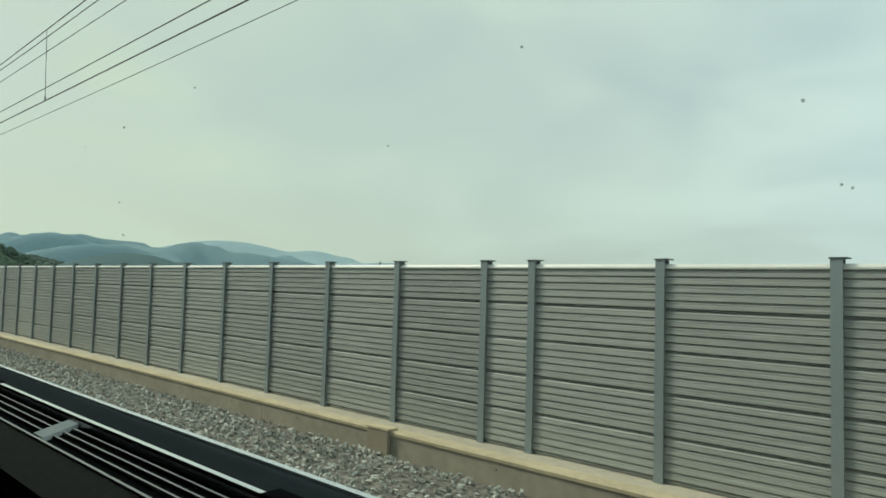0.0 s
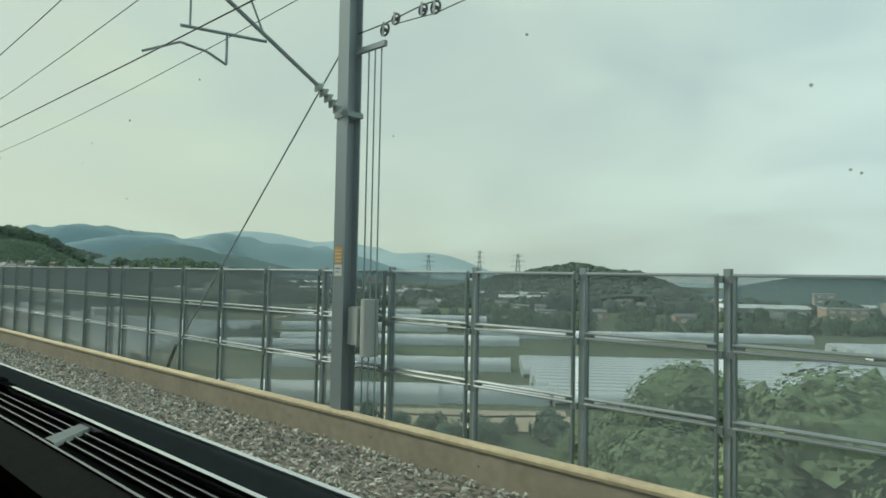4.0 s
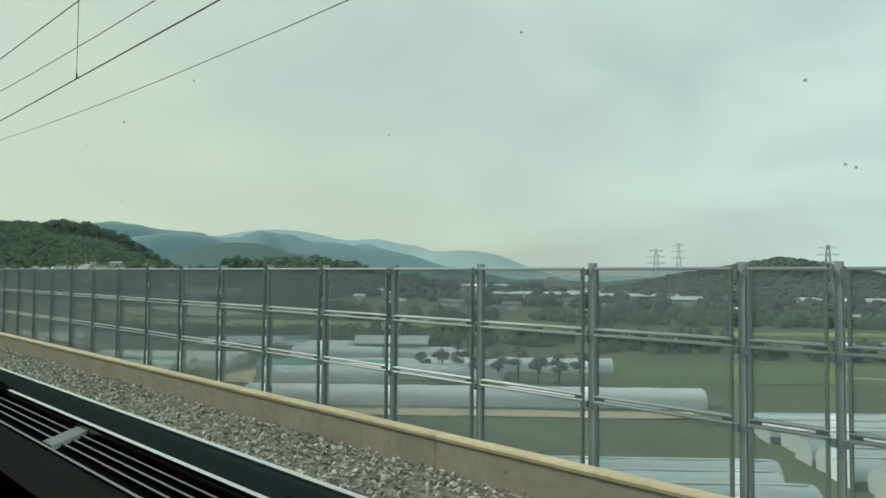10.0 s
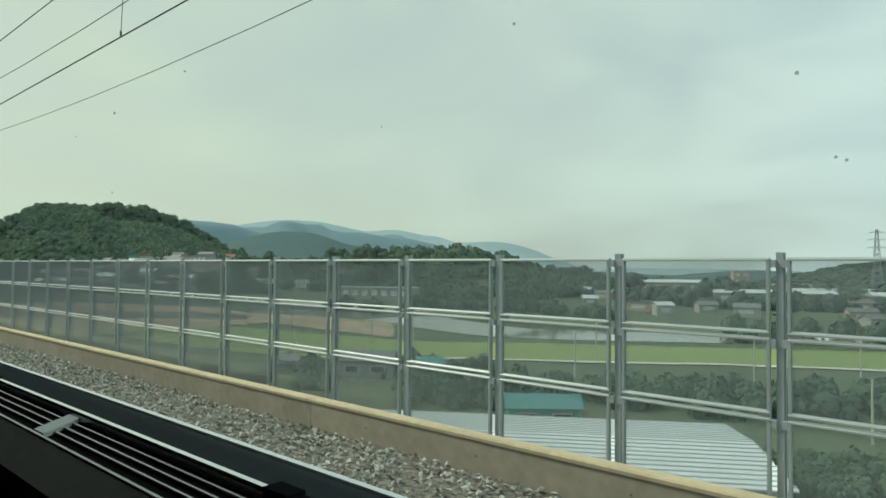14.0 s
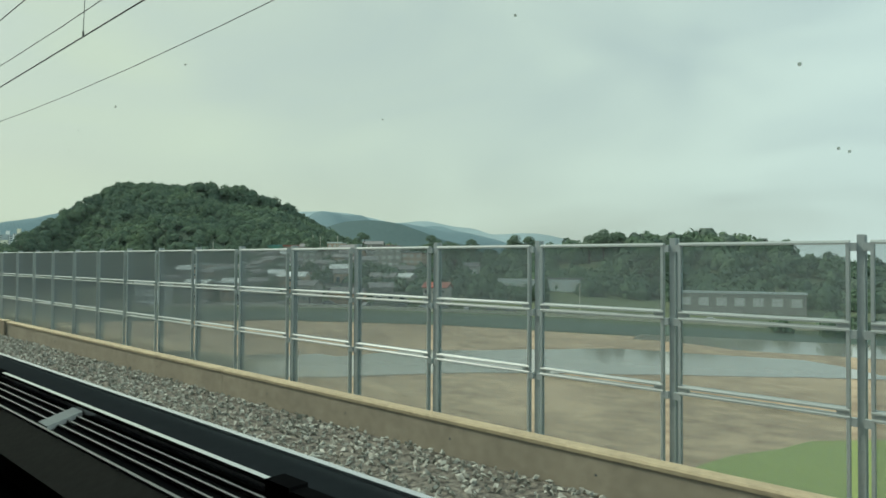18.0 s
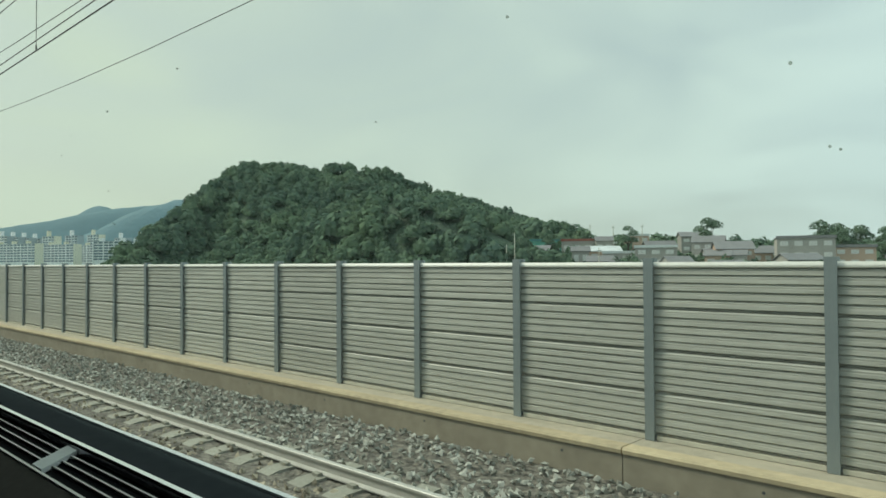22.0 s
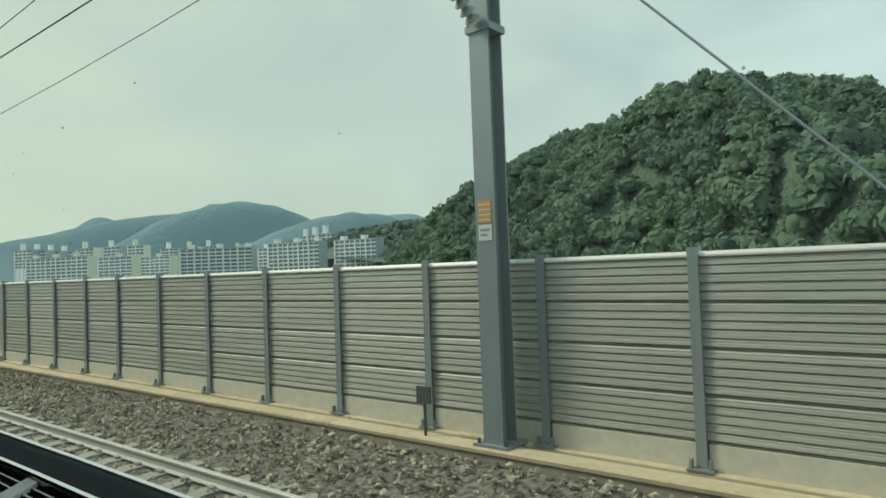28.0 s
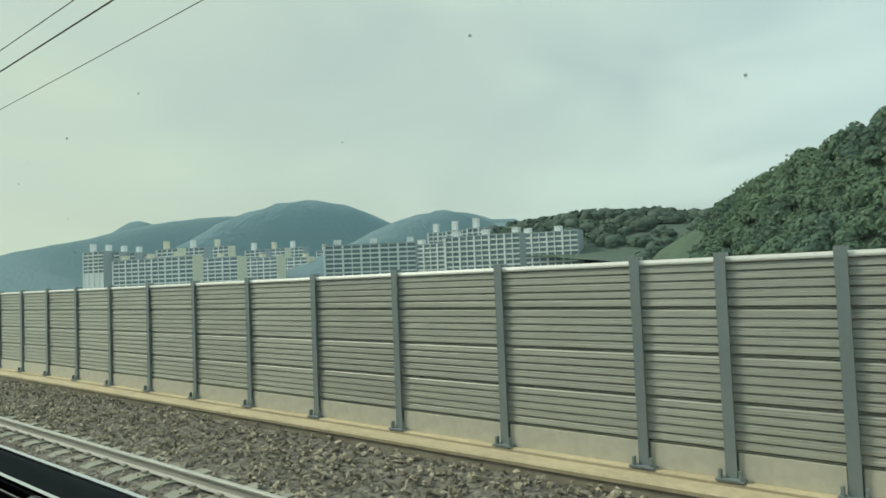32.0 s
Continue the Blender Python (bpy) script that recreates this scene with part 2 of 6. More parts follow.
ROOF_RED = material("red_roof", (0.34, 0.12, 0.09), (0.26, 0.09, 0.07), rough=0.7, scale=0.5, fine=5, random=0.5)
ROOF_GREY = material("grey_roof", (0.26, 0.26, 0.26), (0.18, 0.18, 0.18), rough=0.7, scale=0.5, fine=5, random=0.5)
ROOF_TEAL = material("teal_roof", (0.11, 0.31, 0.29), (0.09, 0.25, 0.24), rough=0.6, scale=0.5, fine=5)
WALL_PALE = material("pale_wall", (0.48, 0.465, 0.42), (0.33, 0.32, 0.29), rough=0.85, scale=0.4, fine=4, random=0.8)
WALL_PEACH = material("peach_wall", (0.58, 0.43, 0.32), (0.48, 0.36, 0.28), rough=0.85, scale=0.3, fine=4, random=0.3)
PANE_DARK = material("dark_window", (0.05, 0.07, 0.08), (0.08, 0.10, 0.11), rough=0.2, scale=1, fine=8, random=0.6)
APART_PANE = material("apartment_window", (0.12, 0.18, 0.21), (0.19, 0.26, 0.28), rough=0.3, scale=1, fine=8, random=0.6)
APART_WALL = material("apartment_wall", (0.86, 0.88, 0.86), (0.78, 0.81, 0.80), rough=0.85, scale=0.05, fine=0.8, random=0.3)
APART_CREAM = material("apartment_cream", (0.82, 0.79, 0.62), (0.72, 0.70, 0.56), rough=0.85, scale=0.05, fine=0.8)
APART_GREY = material("apartment_grey", (0.42, 0.48, 0.50), (0.36, 0.42, 0.44), rough=0.85, scale=0.05, fine=0.8)
FIELD_BRIGHT = material("rice_field", (0.27, 0.335, 0.105), (0.195, 0.25, 0.09), rough=0.95, scale=0.06, fine=0.9, amount=0.5)
FIELD_GREEN = material("crop_field", (0.150, 0.205, 0.075), (0.070, 0.11, 0.045), rough=0.95, scale=0.08, fine=0.7, amount=0.25, stretch=(0.8, 1.5, 1))
FIELD_DARK = material("paddy", (0.045, 0.085, 0.055), (0.035, 0.065, 0.045), rough=0.6, scale=0.06, fine=0.9, amount=0.5)
EARTH = material("bare_earth", (0.54, 0.46, 0.33), (0.43, 0.36, 0.255), rough=0.95, scale=0.08, fine=1.2, amount=0.5)
SAND = material("river_sand", (0.49, 0.38, 0.255), (0.27, 0.205, 0.138), rough=0.95, scale=0.05, fine=0.4, amount=0.22, bump=0.12, stretch=(0.9, 1.3, 1))
# Base grey is raised to carry part of the sky's reflection.
WATER = material("sky_tinted_water", (0.27, 0.265, 0.225), (0.34, 0.33, 0.285), rough=0.08, scale=0.05, fine=0.8, amount=0.4, spec=0.9)
ASPHALT = material("asphalt", (0.20, 0.20, 0.19), (0.15, 0.15, 0.145), rough=0.9, scale=0.2, fine=2)
BARK = material("bark", (0.08, 0.06, 0.045), (0.05, 0.04, 0.03), rough=0.95, scale=2, fine=12)
BLUE_PAINT = material("blue_paint", (0.10, 0.16, 0.34), (0.07, 0.12, 0.27), rough=0.5, scale=1, fine=12)
CAR_WHITE = material("car_paint", (0.62, 0.63, 0.63), (0.30, 0.31, 0.32), rough=0.3, scale=0.4, fine=3, random=1.2)

SPECKS = [(-0.354, 0.296, 0.0016), (-0.411, 0.256, 0.0017), (-0.141, 0.152, 0.0017), (-1.135, 0.346, 0.0020), (-1.439, 0.317, 0.0030), (-0.115, 0.084, 0.0013),
          (-0.108, 0.081, 0.0013), (-0.615, 0.175, 0.0010)]


def dusty_glass(name, tint, dust, colour):
    """Thin window glass that scatters a little outside light."""
    m = bpy.data.materials.new(name)
    m.use_nodes = True
    n, l = m.node_tree.nodes, m.node_tree.links
    n.remove(n["Principled BSDF"])
    t, d, mix = n.new("ShaderNodeBsdfTransparent"), n.new("ShaderNodeBsdfTranslucent"), n.new("ShaderNodeMixShader")
    t.inputs["Color"].default_value, d.inputs["Color"].default_value = (*tint, 1), (*colour, 1)
    mix.inputs["Fac"].default_value = dust
    l.new(t.outputs[0], mix.inputs[1])
    l.new(d.outputs[0], mix.inputs[2])
    l.new(mix.outputs[0], n["Material Output"].inputs["Surface"])
    return m


# The pane's scattering share also lifts blacks, in place of window glare.
TRAIN_GLASS = dusty_glass("train_glass", (0.99, 1.0, 0.995), 0.018, (0.88, 0.95, 0.92))
SPECK = dusty_glass("dried_dirt", (0.80, 0.82, 0.78), 0.30, (0.55, 0.55, 0.50))
# Unseen train skin, set dark so grazing barrier panes mirror something dark.
TRAIN_SKIN = material("train_paint", (0.075, 0.095, 0.12), (0.055, 0.07, 0.09), rough=0.5, scale=0.8, fine=8)

# ---- shapes ----
def mesh_of(name, verts, faces, mat, smooth=False):
    me = bpy.data.meshes.new(name)
    me.from_pydata([tuple(v) for v in verts], [], [tuple(f) for f in faces])
    me.materials.append(mat)
    if smooth:
        me.polygons.foreach_set("use_smooth", [True] * len(me.polygons))
    me.update()
    return me


def put(name, me, parent=None, at=(0, 0, 0), label="", turn=0.0):
    ob = new(name, me)
    ob.location = at
    ob.rotation_euler = (0, 0, turn)
    if parent:
        ob.parent = parent
    return tagged(ob, label=label)


def thing(name, label, category, group="", kind="", at=(0, 0, 0), turn=0.0):
    ob = new(name)
    ob.location, ob.rotation_euler = at, (0, 0, turn)
    return tagged(ob, label, category, group, kind)


BOX = [(0, 1, 3, 2), (4, 6, 7, 5), (0, 4, 5, 1), (2, 3, 7, 6), (0, 2, 6, 4), (1, 5, 7, 3)]


class Shape:
    """Gathers vertices and faces of one mesh."""
    def __init__(self):
        self.v, self.f = [], []

    def box(self, x0, x1, y0, y1, z0, z1):
        k = len(self.v)
        self.v += [(x, y, z) for x in (x0, x1) for y in (y0, y1) for z in (z0, z1)]
        self.f += [tuple(k + i for i in q) for q in BOX]
        return self

    def sweep(self, profile, x0, x1, closed=True):
        """A profile of (y, z) drawn along x."""
        k, n = len(self.v), len(profile)
        self.v += [(x, y, z) for x in (x0, x1) for y, z in profile]
        for i in range(n if closed else n - 1):
            j = (i + 1) % n
            self.f.append((k + i, k + j, k + n + j, k + n + i))
        if closed:
            self.f += [tuple(k + i for i in reversed(range(n))), tuple(k + n + i for i in range(n))]
        return self

    def tube(self, a, b, r, sides=8, r2=None):
        a, b = Vector(a), Vector(b)
        q = (b - a).to_track_quat("Z", "Y")
        k = len(self.v)
        for p, rad in ((a, r), (b, r if r2 is None else r2)):
            self.v += [tuple(p + q @ Vector((rad * math.cos(s), rad * math.sin(s), 0))) for s in (2 * math.pi * i / sides for i in range(sides))]
        self.f += [(k + i, k + (i + 1) % sides, k + sides + (i + 1) % sides, k + sides + i) for i in range(sides)]
        self.f += [tuple(k + i for i in reversed(range(sides))), tuple(k + sides + i for i in range(sides))]
        return self

    def line(self, points, r, sides=5):
        for a, b in zip(points, points[1:]):
            self.tube(a, b, r, sides)
        return self

    def mesh(self, name, mat, smooth=False):
        return mesh_of(name, self.v, self.f, mat, smooth)


FENCE_Y = 6.5
X_START, X_END = 30.0, -1330.0

# ---- ground ----
def smooth(a, b, v):
    t = min(1.0, max(0.0, (v - a) / (b - a)))
    return t * t * (3 - 2 * t)


def bump(x, y, cx, cy, rx, ry, turn=0.0):
    c, s = math.cos(radians(turn)), math.sin(radians(turn))
    dx, dy = x - cx, y - cy
    u, w = (dx * c + dy * s) / rx, (-dx * s + dy * c) / ry
    return math.exp(-(u * u + w * w))


def ground_z(x, y):
    z = -16.6 + 3.1 * smooth(-655, -698, x)
    z += 18 * smooth(70, 125, y) * bump(x, y, -960, 210, 95, 85) + 15 * bump(x, y, -850, 300, 75, 55) + 12 * bump(x, y, -800, 340, 70, 60)
    return z


def massif(bumps, base, k, rough, cell, wander=0.0, gully=0.0):
    """A height over blended summits (centre, half widths, turn, height), with wandering spurs and gullies."""
    def z(x, y):
        if wander:
            x += wander * noise.fractal(Vector((x / (3 * wander), y / (3 * wander), 4.1)), 0.8, 2.0, 3)
            y += wander * noise.fractal(Vector((x / (3 * wander), y / (3 * wander), 8.3)), 0.8, 2.0, 3)
        total = sum(math.exp(h * bump(x, y, cx, cy, rx, ry, turn) / k) for cx, cy, rx, ry, turn, h in bumps)
        up = k * (math.log(total) - math.log(len(bumps)))
        if gully:
            up *= 1.04 + gully * (0.22 - abs(noise.fractal(Vector((x / cell, y / cell, 6.2)), 0.9, 2.0, 3)))
        return base + up + rough * noise.fractal(Vector((x / cell, y / cell, 1.7)), 0.9, 2.0, 4)
    return z


hill_z = massif([(-1166, 203, 15, 136, -144, 75.0), (-1113, 236, 162, 96, 166, 61.3), (-1227, 267, 206, 50, -31, 84.5), (-1150, 202, 113, 53, -33, 75.6),
                 (-1005, 144, 69, 21, 10, 46.1), (-1275, 253, 39, 33, -0, 39.9), (-1157, 186, 32, 83, 56, 73.9), (-1140, 239, 20, 114, -24, 78.4),
                 (-1097, 196, 38, 97, 89, 64.9), (-1056, 168, 40, 34, -1, 39.2), (-992, 201, 57, 24, -17, 39.5),
                 (-1212, 204, 103, 24, -13, 65.1)],
                -18.8, 3, 0.9, 45)
spur_z = massif([(-1445, 395, 68, 216, 86, 62.1), (-1397, 505, 78, 61, 15, 45.4), (-1489, 422, 156, 128, -33, 59.3), (-1401, 519, 56, 28, 6, 51.0)], -18, 5, 1.0, 50)
knoll_z = massif([(-587, 685, 137, 107, 11, 39.0), (-403, 451, 111, 45, -43, 31.7), (-591, 692, 83, 42, -1, 42.1), (-668, 712, 97, 48, 51, 28.2)], -18, 4, 0.9, 60)
haze_z = massif([(-300, 640, 110, 60, 0, 30.0), (-120, 700, 130, 70, 0, 27.0)], -18, 4, 0.9, 60)
distant_z = massif([(-1370, 1110, 150, 80, 0, 34.0), (-1150, 1130, 120, 70, 0, 17.0), (-900, 1140, 150, 70, 0, 22.0)], -18, 3, 1.5, 60)
haze_rise_z = massif([(-2400, 1680, 700, 90, 0, 30.0), (-1300, 1680, 800, 90, 0, 24.0), (-200, 1660, 800, 90, 0, 26.0), (900, 1680, 700, 90, 0, 24.0)], -18, 2, 3, 150)
range_z = massif([(-1971, 604, 271, 58, -113, 169.2), (-2016, 1069, 97, 506, -151, 160.8), (-2311, 964, 326, 123, -13, 170.7), (-1766, 670, 380, 78, -75, 138.2),
                 (-1934, 1308, 238, 89, -0, 144.5), (-1894, 1117, 491, 151, 61, 141.7), (-2403, 810, 185, 79, 11, 196.3), (-2601, 668, 128, 170, 29, 195.8),
                 (-2375, 754, 550, 98, 64, 190.3), (-2156, 1107, 719, 113, -36, 179.6), (-2744, 526, 585, 171, -23, 141.6), (-2203, 900, 746, 79, -10, 161.6),
                 (-1944, 1057, 93, 82, 1, 158.7)],
                 -15.5, 14, 4.5, 75)
fore_z = massif([(-1323, 548, 144, 296, 43, 73.3), (-1426, 695, 203, 100, 2, 62.2), (-1344, 755, 200, 97, 1, 41.9)], -18, 8, 2, 120, 6, 0.05)
pale_z = massif([(-2685, 1489, 602, 212, 43, 206.7), (-2423, 1779, 367, 272, 5, 175.3), (-2040, 1893, 263, 340, -13, 129.5), (-1838, 1593, 335, 200, 34, 90.0),
                 (-2240, 1829, 291, 107, -19, 142.9)], -18, 12, 3, 220, 8, 0.05)


def sheet(name, mat, xs, ys, height, label, category, kind="structure"):
    v = [(x, y, height(x, y)) for x in xs for y in ys]
    n = len(ys)
    f = [(i * n + j, (i + 1) * n + j, (i + 1) * n + j + 1, i * n + j + 1) for i in range(len(xs) - 1) for j in range(n - 1)]
    return tagged(new(name, mesh_of(name, v, f, mat, True)), label, category, kind=kind)


def steps(a, b, d):
    return [a + d * i for i in range(int((b - a) / d) + 1)]


far_x = [-5800, -4000, -3200, -2500, -2000, -1700] + steps(-1500, -720, 20) + steps(-716, -644, 4) + steps(-640, 60, 20) + [200, 500, 1200, 2500, 4800]
far_y = [-4500, -2000, -800, -300, -100, -30, 0] + steps(20, 440, 20) + [480, 560, 700, 900, 1300, 2000, 3200, 4800]
sheet("ground", GRASS, far_x, far_y, ground_z, "flat green farmland and meadow below the viaduct", "ground")
sheet("hill", UNDERGROWTH, steps(-1400, -900, 4), steps(88, 400, 4), lambda x, y: hill_z(x, y) - 0.7, "steep wooded hill beside the line", "hill")
sheet("hill_spur", FAR_WOODS_HAZE, steps(-1760, -1250, 12), steps(330, 680, 12), spur_z, "low wooded ridge behind the apartment blocks", "hill")
sheet("hill_far", FAR_WOODS_HAZE, steps(-900, -150, 15), steps(380, 900, 15), knoll_z, "low dark wooded hill across the plain", "hill")
sheet("hill_hazy", HAZE_NEAR, steps(-560, 160, 15), steps(480, 900, 15), haze_z, "low hill tinted blue-grey for haze at the edge of the plain", "hill")
sheet("hill_distant", HAZE_NEAR, steps(-1700, -700, 20), steps(960, 1300, 20), distant_z, "low wooded hill tinted blue-grey for haze far across the plain", "hill")
# Made-up rise, painted pale to stand in for haze over the far plain.
sheet("hill_horizon", HAZE_PALE, steps(-3000, 1500, 60), steps(1450, 1900, 50), haze_rise_z, "very pale low rise standing in for haze along the horizon", "hill")
sheet("mountain_range", HAZE_BLUE, steps(-3700, -1350, 18), steps(160, 1900, 18), range_z, "wooded mountain range tinted blue for haze in the distance", "mountains")
sheet("mountain_foot", HAZE_NEAR, steps(-1800, -900, 15), steps(300, 1150, 15), fore_z, "foothill ridge tinted blue-grey for haze in the distance", "mountains")
sheet("mountain_pale", HAZE_PALE, steps(-3900, -1300, 30), steps(1000, 2700, 30), pale_z, "mountains on the horizon tinted very pale blue for haze", "mountains")

# ---- track ----
BED_Z = -0.29
bed = Shape().sweep([(-2.6, -0.34), (2.9, -0.34), (3.3, BED_Z), (4.6, BED_Z), (6.01, BED_Z - 0.05), (6.01, -1.2), (-2.6, -1.2)], X_END, X_START)
tagged(new("track_bed", bed.mesh("track_bed", BED)), "grey crushed-stone ballast bed of the railway", "ballast", kind="structure")
shoulder = Shape().sweep([(4.6, BED_Z - 0.02), (6.012, BED_Z + 0.14), (6.012, -1.0), (4.6, -1.0)], X_END, -1085)
tagged(new("ballast_shoulder", shoulder.mesh("ballast_shoulder", BED)), "banked ballast shoulder against the kerb", "ballast", kind="structure")
viaduct = Shape().sweep([(-6.9, -3.0), (-6.9, -0.5), (-6.5, -0.5), (-6.5, -1.21), (6.9, -1.21), (6.9, -3.0)], X_END - 10, X_START + 10)
tagged(new("viaduct_deck", viaduct.mesh("viaduct_deck", PLINTH)), "long concrete viaduct deck that carries the railway", "viaduct", kind="structure")
pier = Shape().box(-1.5, 1.5, -3.0, 3.0, -20.0, -3.0).mesh("viaduct_pier", PLINTH)
for k in range(35):
    tagged(put("viaduct_pier", pier, None, (20 - 39.6 * k, 0, 0)), "broad concrete viaduct pier", "pier", "viaduct piers", "structure")

track = thing("track", "railway track with pale steel rails on concrete sleepers", "railway track", kind="structure")
RAIL_Y, RAIL_TOP = 4.2, -0.13
rail_profile = [(-0.055, 0), (-0.055, 0.012), (-0.012, 0.026), (-0.010, 0.095), (-0.030, 0.105), (-0.030, 0.125), (-0.024, 0.132), (0.024, 0.132),
                (0.030, 0.125), (0.030, 0.105), (0.010, 0.095), (0.012, 0.026), (0.055, 0.012), (0.055, 0)]
rail = Shape().sweep(rail_profile, -20, 0).mesh("rail", RAIL)
for y in (RAIL_Y, RAIL_Y - 1.15):
    for k in range(68):
        put("rail", rail, track, (X_START - 20 * k, y, RAIL_TOP - 0.132))


def sleeper_shape():
    s = Shape()
    prof = [(-1.0, 0.0), (-1.0, 0.10), (-0.35, 0.10), (-0.2, 0.07), (0.2, 0.07), (0.35, 0.10), (1.0, 0.10), (1.0, 0.0)]
    s.sweep(prof, -0.11, 0.11)
    for side in (0.49, 0.65):
        s.box(-0.045, 0.045, side - 0.02, side + 0.02, 0.10, 0.128)
    return s


sleeper = sleeper_shape().mesh("sleeper", SLEEPER)
SLEEPER_X, GAP = -780.0, 0.52
others = Shape()
for k in range(int((SLEEPER_X - X_END) / GAP)):
    x = SLEEPER_X - GAP * k
    if -1250 < x < -1172:
        put("sleeper", sleeper, track, (x, RAIL_Y - 0.575, RAIL_TOP - 0.132 - 0.104))
    else:
        k0 = len(others.v)
        one = sleeper_shape()
        others.v += [(vx + x, vy + RAIL_Y - 0.575, vz + RAIL_TOP - 0.236) for vx, vy, vz in one.v]
        others.f += [tuple(k0 + i for i in q) for q in one.f]
        others.box(x - 0.05, x + 0.05, RAIL_Y - 0.10, RAIL_Y - 0.05, RAIL_TOP - 0.135, RAIL_TOP - 0.105)
tagged(put("sleepers", others.mesh("sleepers", SLEEPER), track), kind="stuff")


def stones(seed, count, y0, y1, length, mat=STONE, slope=-0.036):
    """Loose crushed stones on the bed, each a rough six-cornered lump."""
    rng = np.random.RandomState(seed)
    ax = rng.uniform(0.020, 0.046, (count, 3)) * np.array([1.25, 1.0, 0.72])
    base = np.array([(1, 0, 0), (-1, 0, 0), (0, 1, 0), (0, -1, 0), (0, 0, 1), (0, 0, -1)], float)
    v = base[None] * ax[:, None, :] * rng.uniform(0.7, 1.25, (count, 6, 1)) + rng.uniform(-0.35, 0.35, (count, 6, 3)) * ax[:, None, :]
    ang = rng.uniform(0, 6.28, (count, 2))
    c, s = np.cos(ang[:, 0])[:, None], np.sin(ang[:, 0])[:, None]
    v = np.stack([v[..., 0] * c - v[..., 1] * s, v[..., 0] * s + v[..., 1] * c, v[..., 2]], -1)
    c, s = np.cos(ang[:, 1])[:, None], np.sin(ang[:, 1])[:, None]
    v = np.stack([v[..., 0], v[..., 1] * c - v[..., 2] * s, v[..., 1] * s + v[..., 2] * c], -1)
    across = rng.uniform(y0, y1, count)
    fall = -slope * np.clip(across - 4.6, 0, 2)
    v += np.stack([rng.uniform(-length, 0, count), across, BED_Z + 0.012 - fall + rng.uniform(-0.01, 0.03, count)], -1)[:, None]
    f = np.array([(0, 2, 4), (2, 1, 4), (1, 3, 4), (3, 0, 4), (2, 0, 5), (1, 2, 5), (3, 1, 5), (0, 3, 5)])
    f = (f[None] + 6 * np.arange(count)[:, None, None]).reshape(-1, 3)
    return mesh_of("ballast_stones", v.reshape(-1, 3).tolist(), f.tolist(), mat)


beds = [stones(k, 2300, 4.27, 6.0, 13.0) for k in range(4)]
brown = [stones(40 + k, 2300, 4.27, 6.0, 13.0, STONE_BROWN, 0.11) for k in range(3)]
inner = [stones(20 + k, 600, 3.35, 4.12, 13.0, STONE_BROWN) for k in range(2)]
for k in range(104):
    tagged(put("ballast_stones", beds[k % 4] if X_START - 13 * k > -1080 else brown[k % 3], None, (X_START - 13 * k, 0, 0)), "grey and brown crushed stone ballast", "ballast", kind="stuff")
    if X_START - 13 * k < -760:
        tagged(put("ballast_stones", inner[k % 2], None, (X_START - 13 * k, 0, -0.02)), "grey and brown crushed stone ballast between sleepers", "ballast", kind="stuff")

# ---- window ledge of the train ----
LEDGE = [(0, 1.651), (1, 1.804), (2, 1.78), (3, 1.642), (4, 1.778), (7, 1.693), (8, 1.756), (9, 1.754), (10, 1.756), (11, 1.755), (12, 1.721), (13, 1.753), (14, 1.753), (15, 1.718), (18, 1.683), (19, 1.642), (20, 1.58), (21, 1.502), (22, 1.432), (23, 1.4), (24, 1.386), (27, 1.327), (28, 1.528), (29, 1.489), (30, 1.532), (31, 1.478), (32, 1.504)]
ledge_t = [-0.4] + [t / 4 for t in range(0, 129)] + [32.4]
ledge_z = np.interp(ledge_t, [t for t, _ in LEDGE], [z for _, z in LEDGE])
ledge_y = np.interp(ledge_t, [r[0] for r in PATH], [r[1] for r in PATH])
ledge = thing("window_ledge", "dark train window ledge with a bright metal strip and slatted grille", "window ledge")


def ledge_part(name, profile, mat, label="", smooth_it=False):
    n = len(profile)
    v = [(-SPEED * t - 1.4, y + py, z + pz) for t, y, z in zip(ledge_t, ledge_y, ledge_z) for py, pz in profile]
    f = [(i * n + j, i * n + (j + 1) % n, (i + 1) * n + (j + 1) % n, (i + 1) * n + j) for i in range(len(ledge_t) - 1) for j in range(n)]
    return put(name, mesh_of(name, v, f, mat), ledge, label=label)


ledge_part("outer_band", [(0.568, 0.0), (0.60, -0.02), (0.60, -0.3), (0.492, -0.3), (0.492, -0.004)], LEDGE_DARK, "dark glossy sealing band")
ledge_part("outer_seal", [(0.586, -0.003), (0.586, -0.03), (0.571, -0.03), (0.571, 0.004), (0.578, 0.006)], CHROME, "bright seal strip along the glass")
ledge_part("metal_strip", [(0.489, 0.004), (0.489, -0.03), (0.472, -0.03), (0.472, 0.004), (0.476, 0.008), (0.485, 0.008)], CHROME, "bright polished metal strip")
ledge_part("grille_bed", [(0.471, -0.009), (0.471, -0.05), (0.384, -0.05), (0.384, -0.009)], BLACK)
for y in (0.455, 0.433, 0.411):
    ledge_part("slat", [(y + 0.0017, -0.0085), (y + 0.0017, -0.003), (y - 0.0017, -0.003), (y - 0.0017, -0.0085)], SLAT)
ledge_part("inner_trim", [(0.383, 0.0), (0.383, -0.06), (0.377, -0.06), (0.377, 0.001)], SLAT)
ledge_part("inner_panel", [(0.376, -0.002), (0.376, -0.06), (0.318, -0.10), (0.318, -0.03)], LEDGE_BROWN, "dull brown-grey plastic panel")
# Black paint here stands in for the unlit interior below the ledge.
ledge_part("side_wall", [(0.317, -0.06), (0.317, -0.9), (0.12, -0.9), (0.12, -0.25)], BLACK, "side wall painted black for the dark interior")
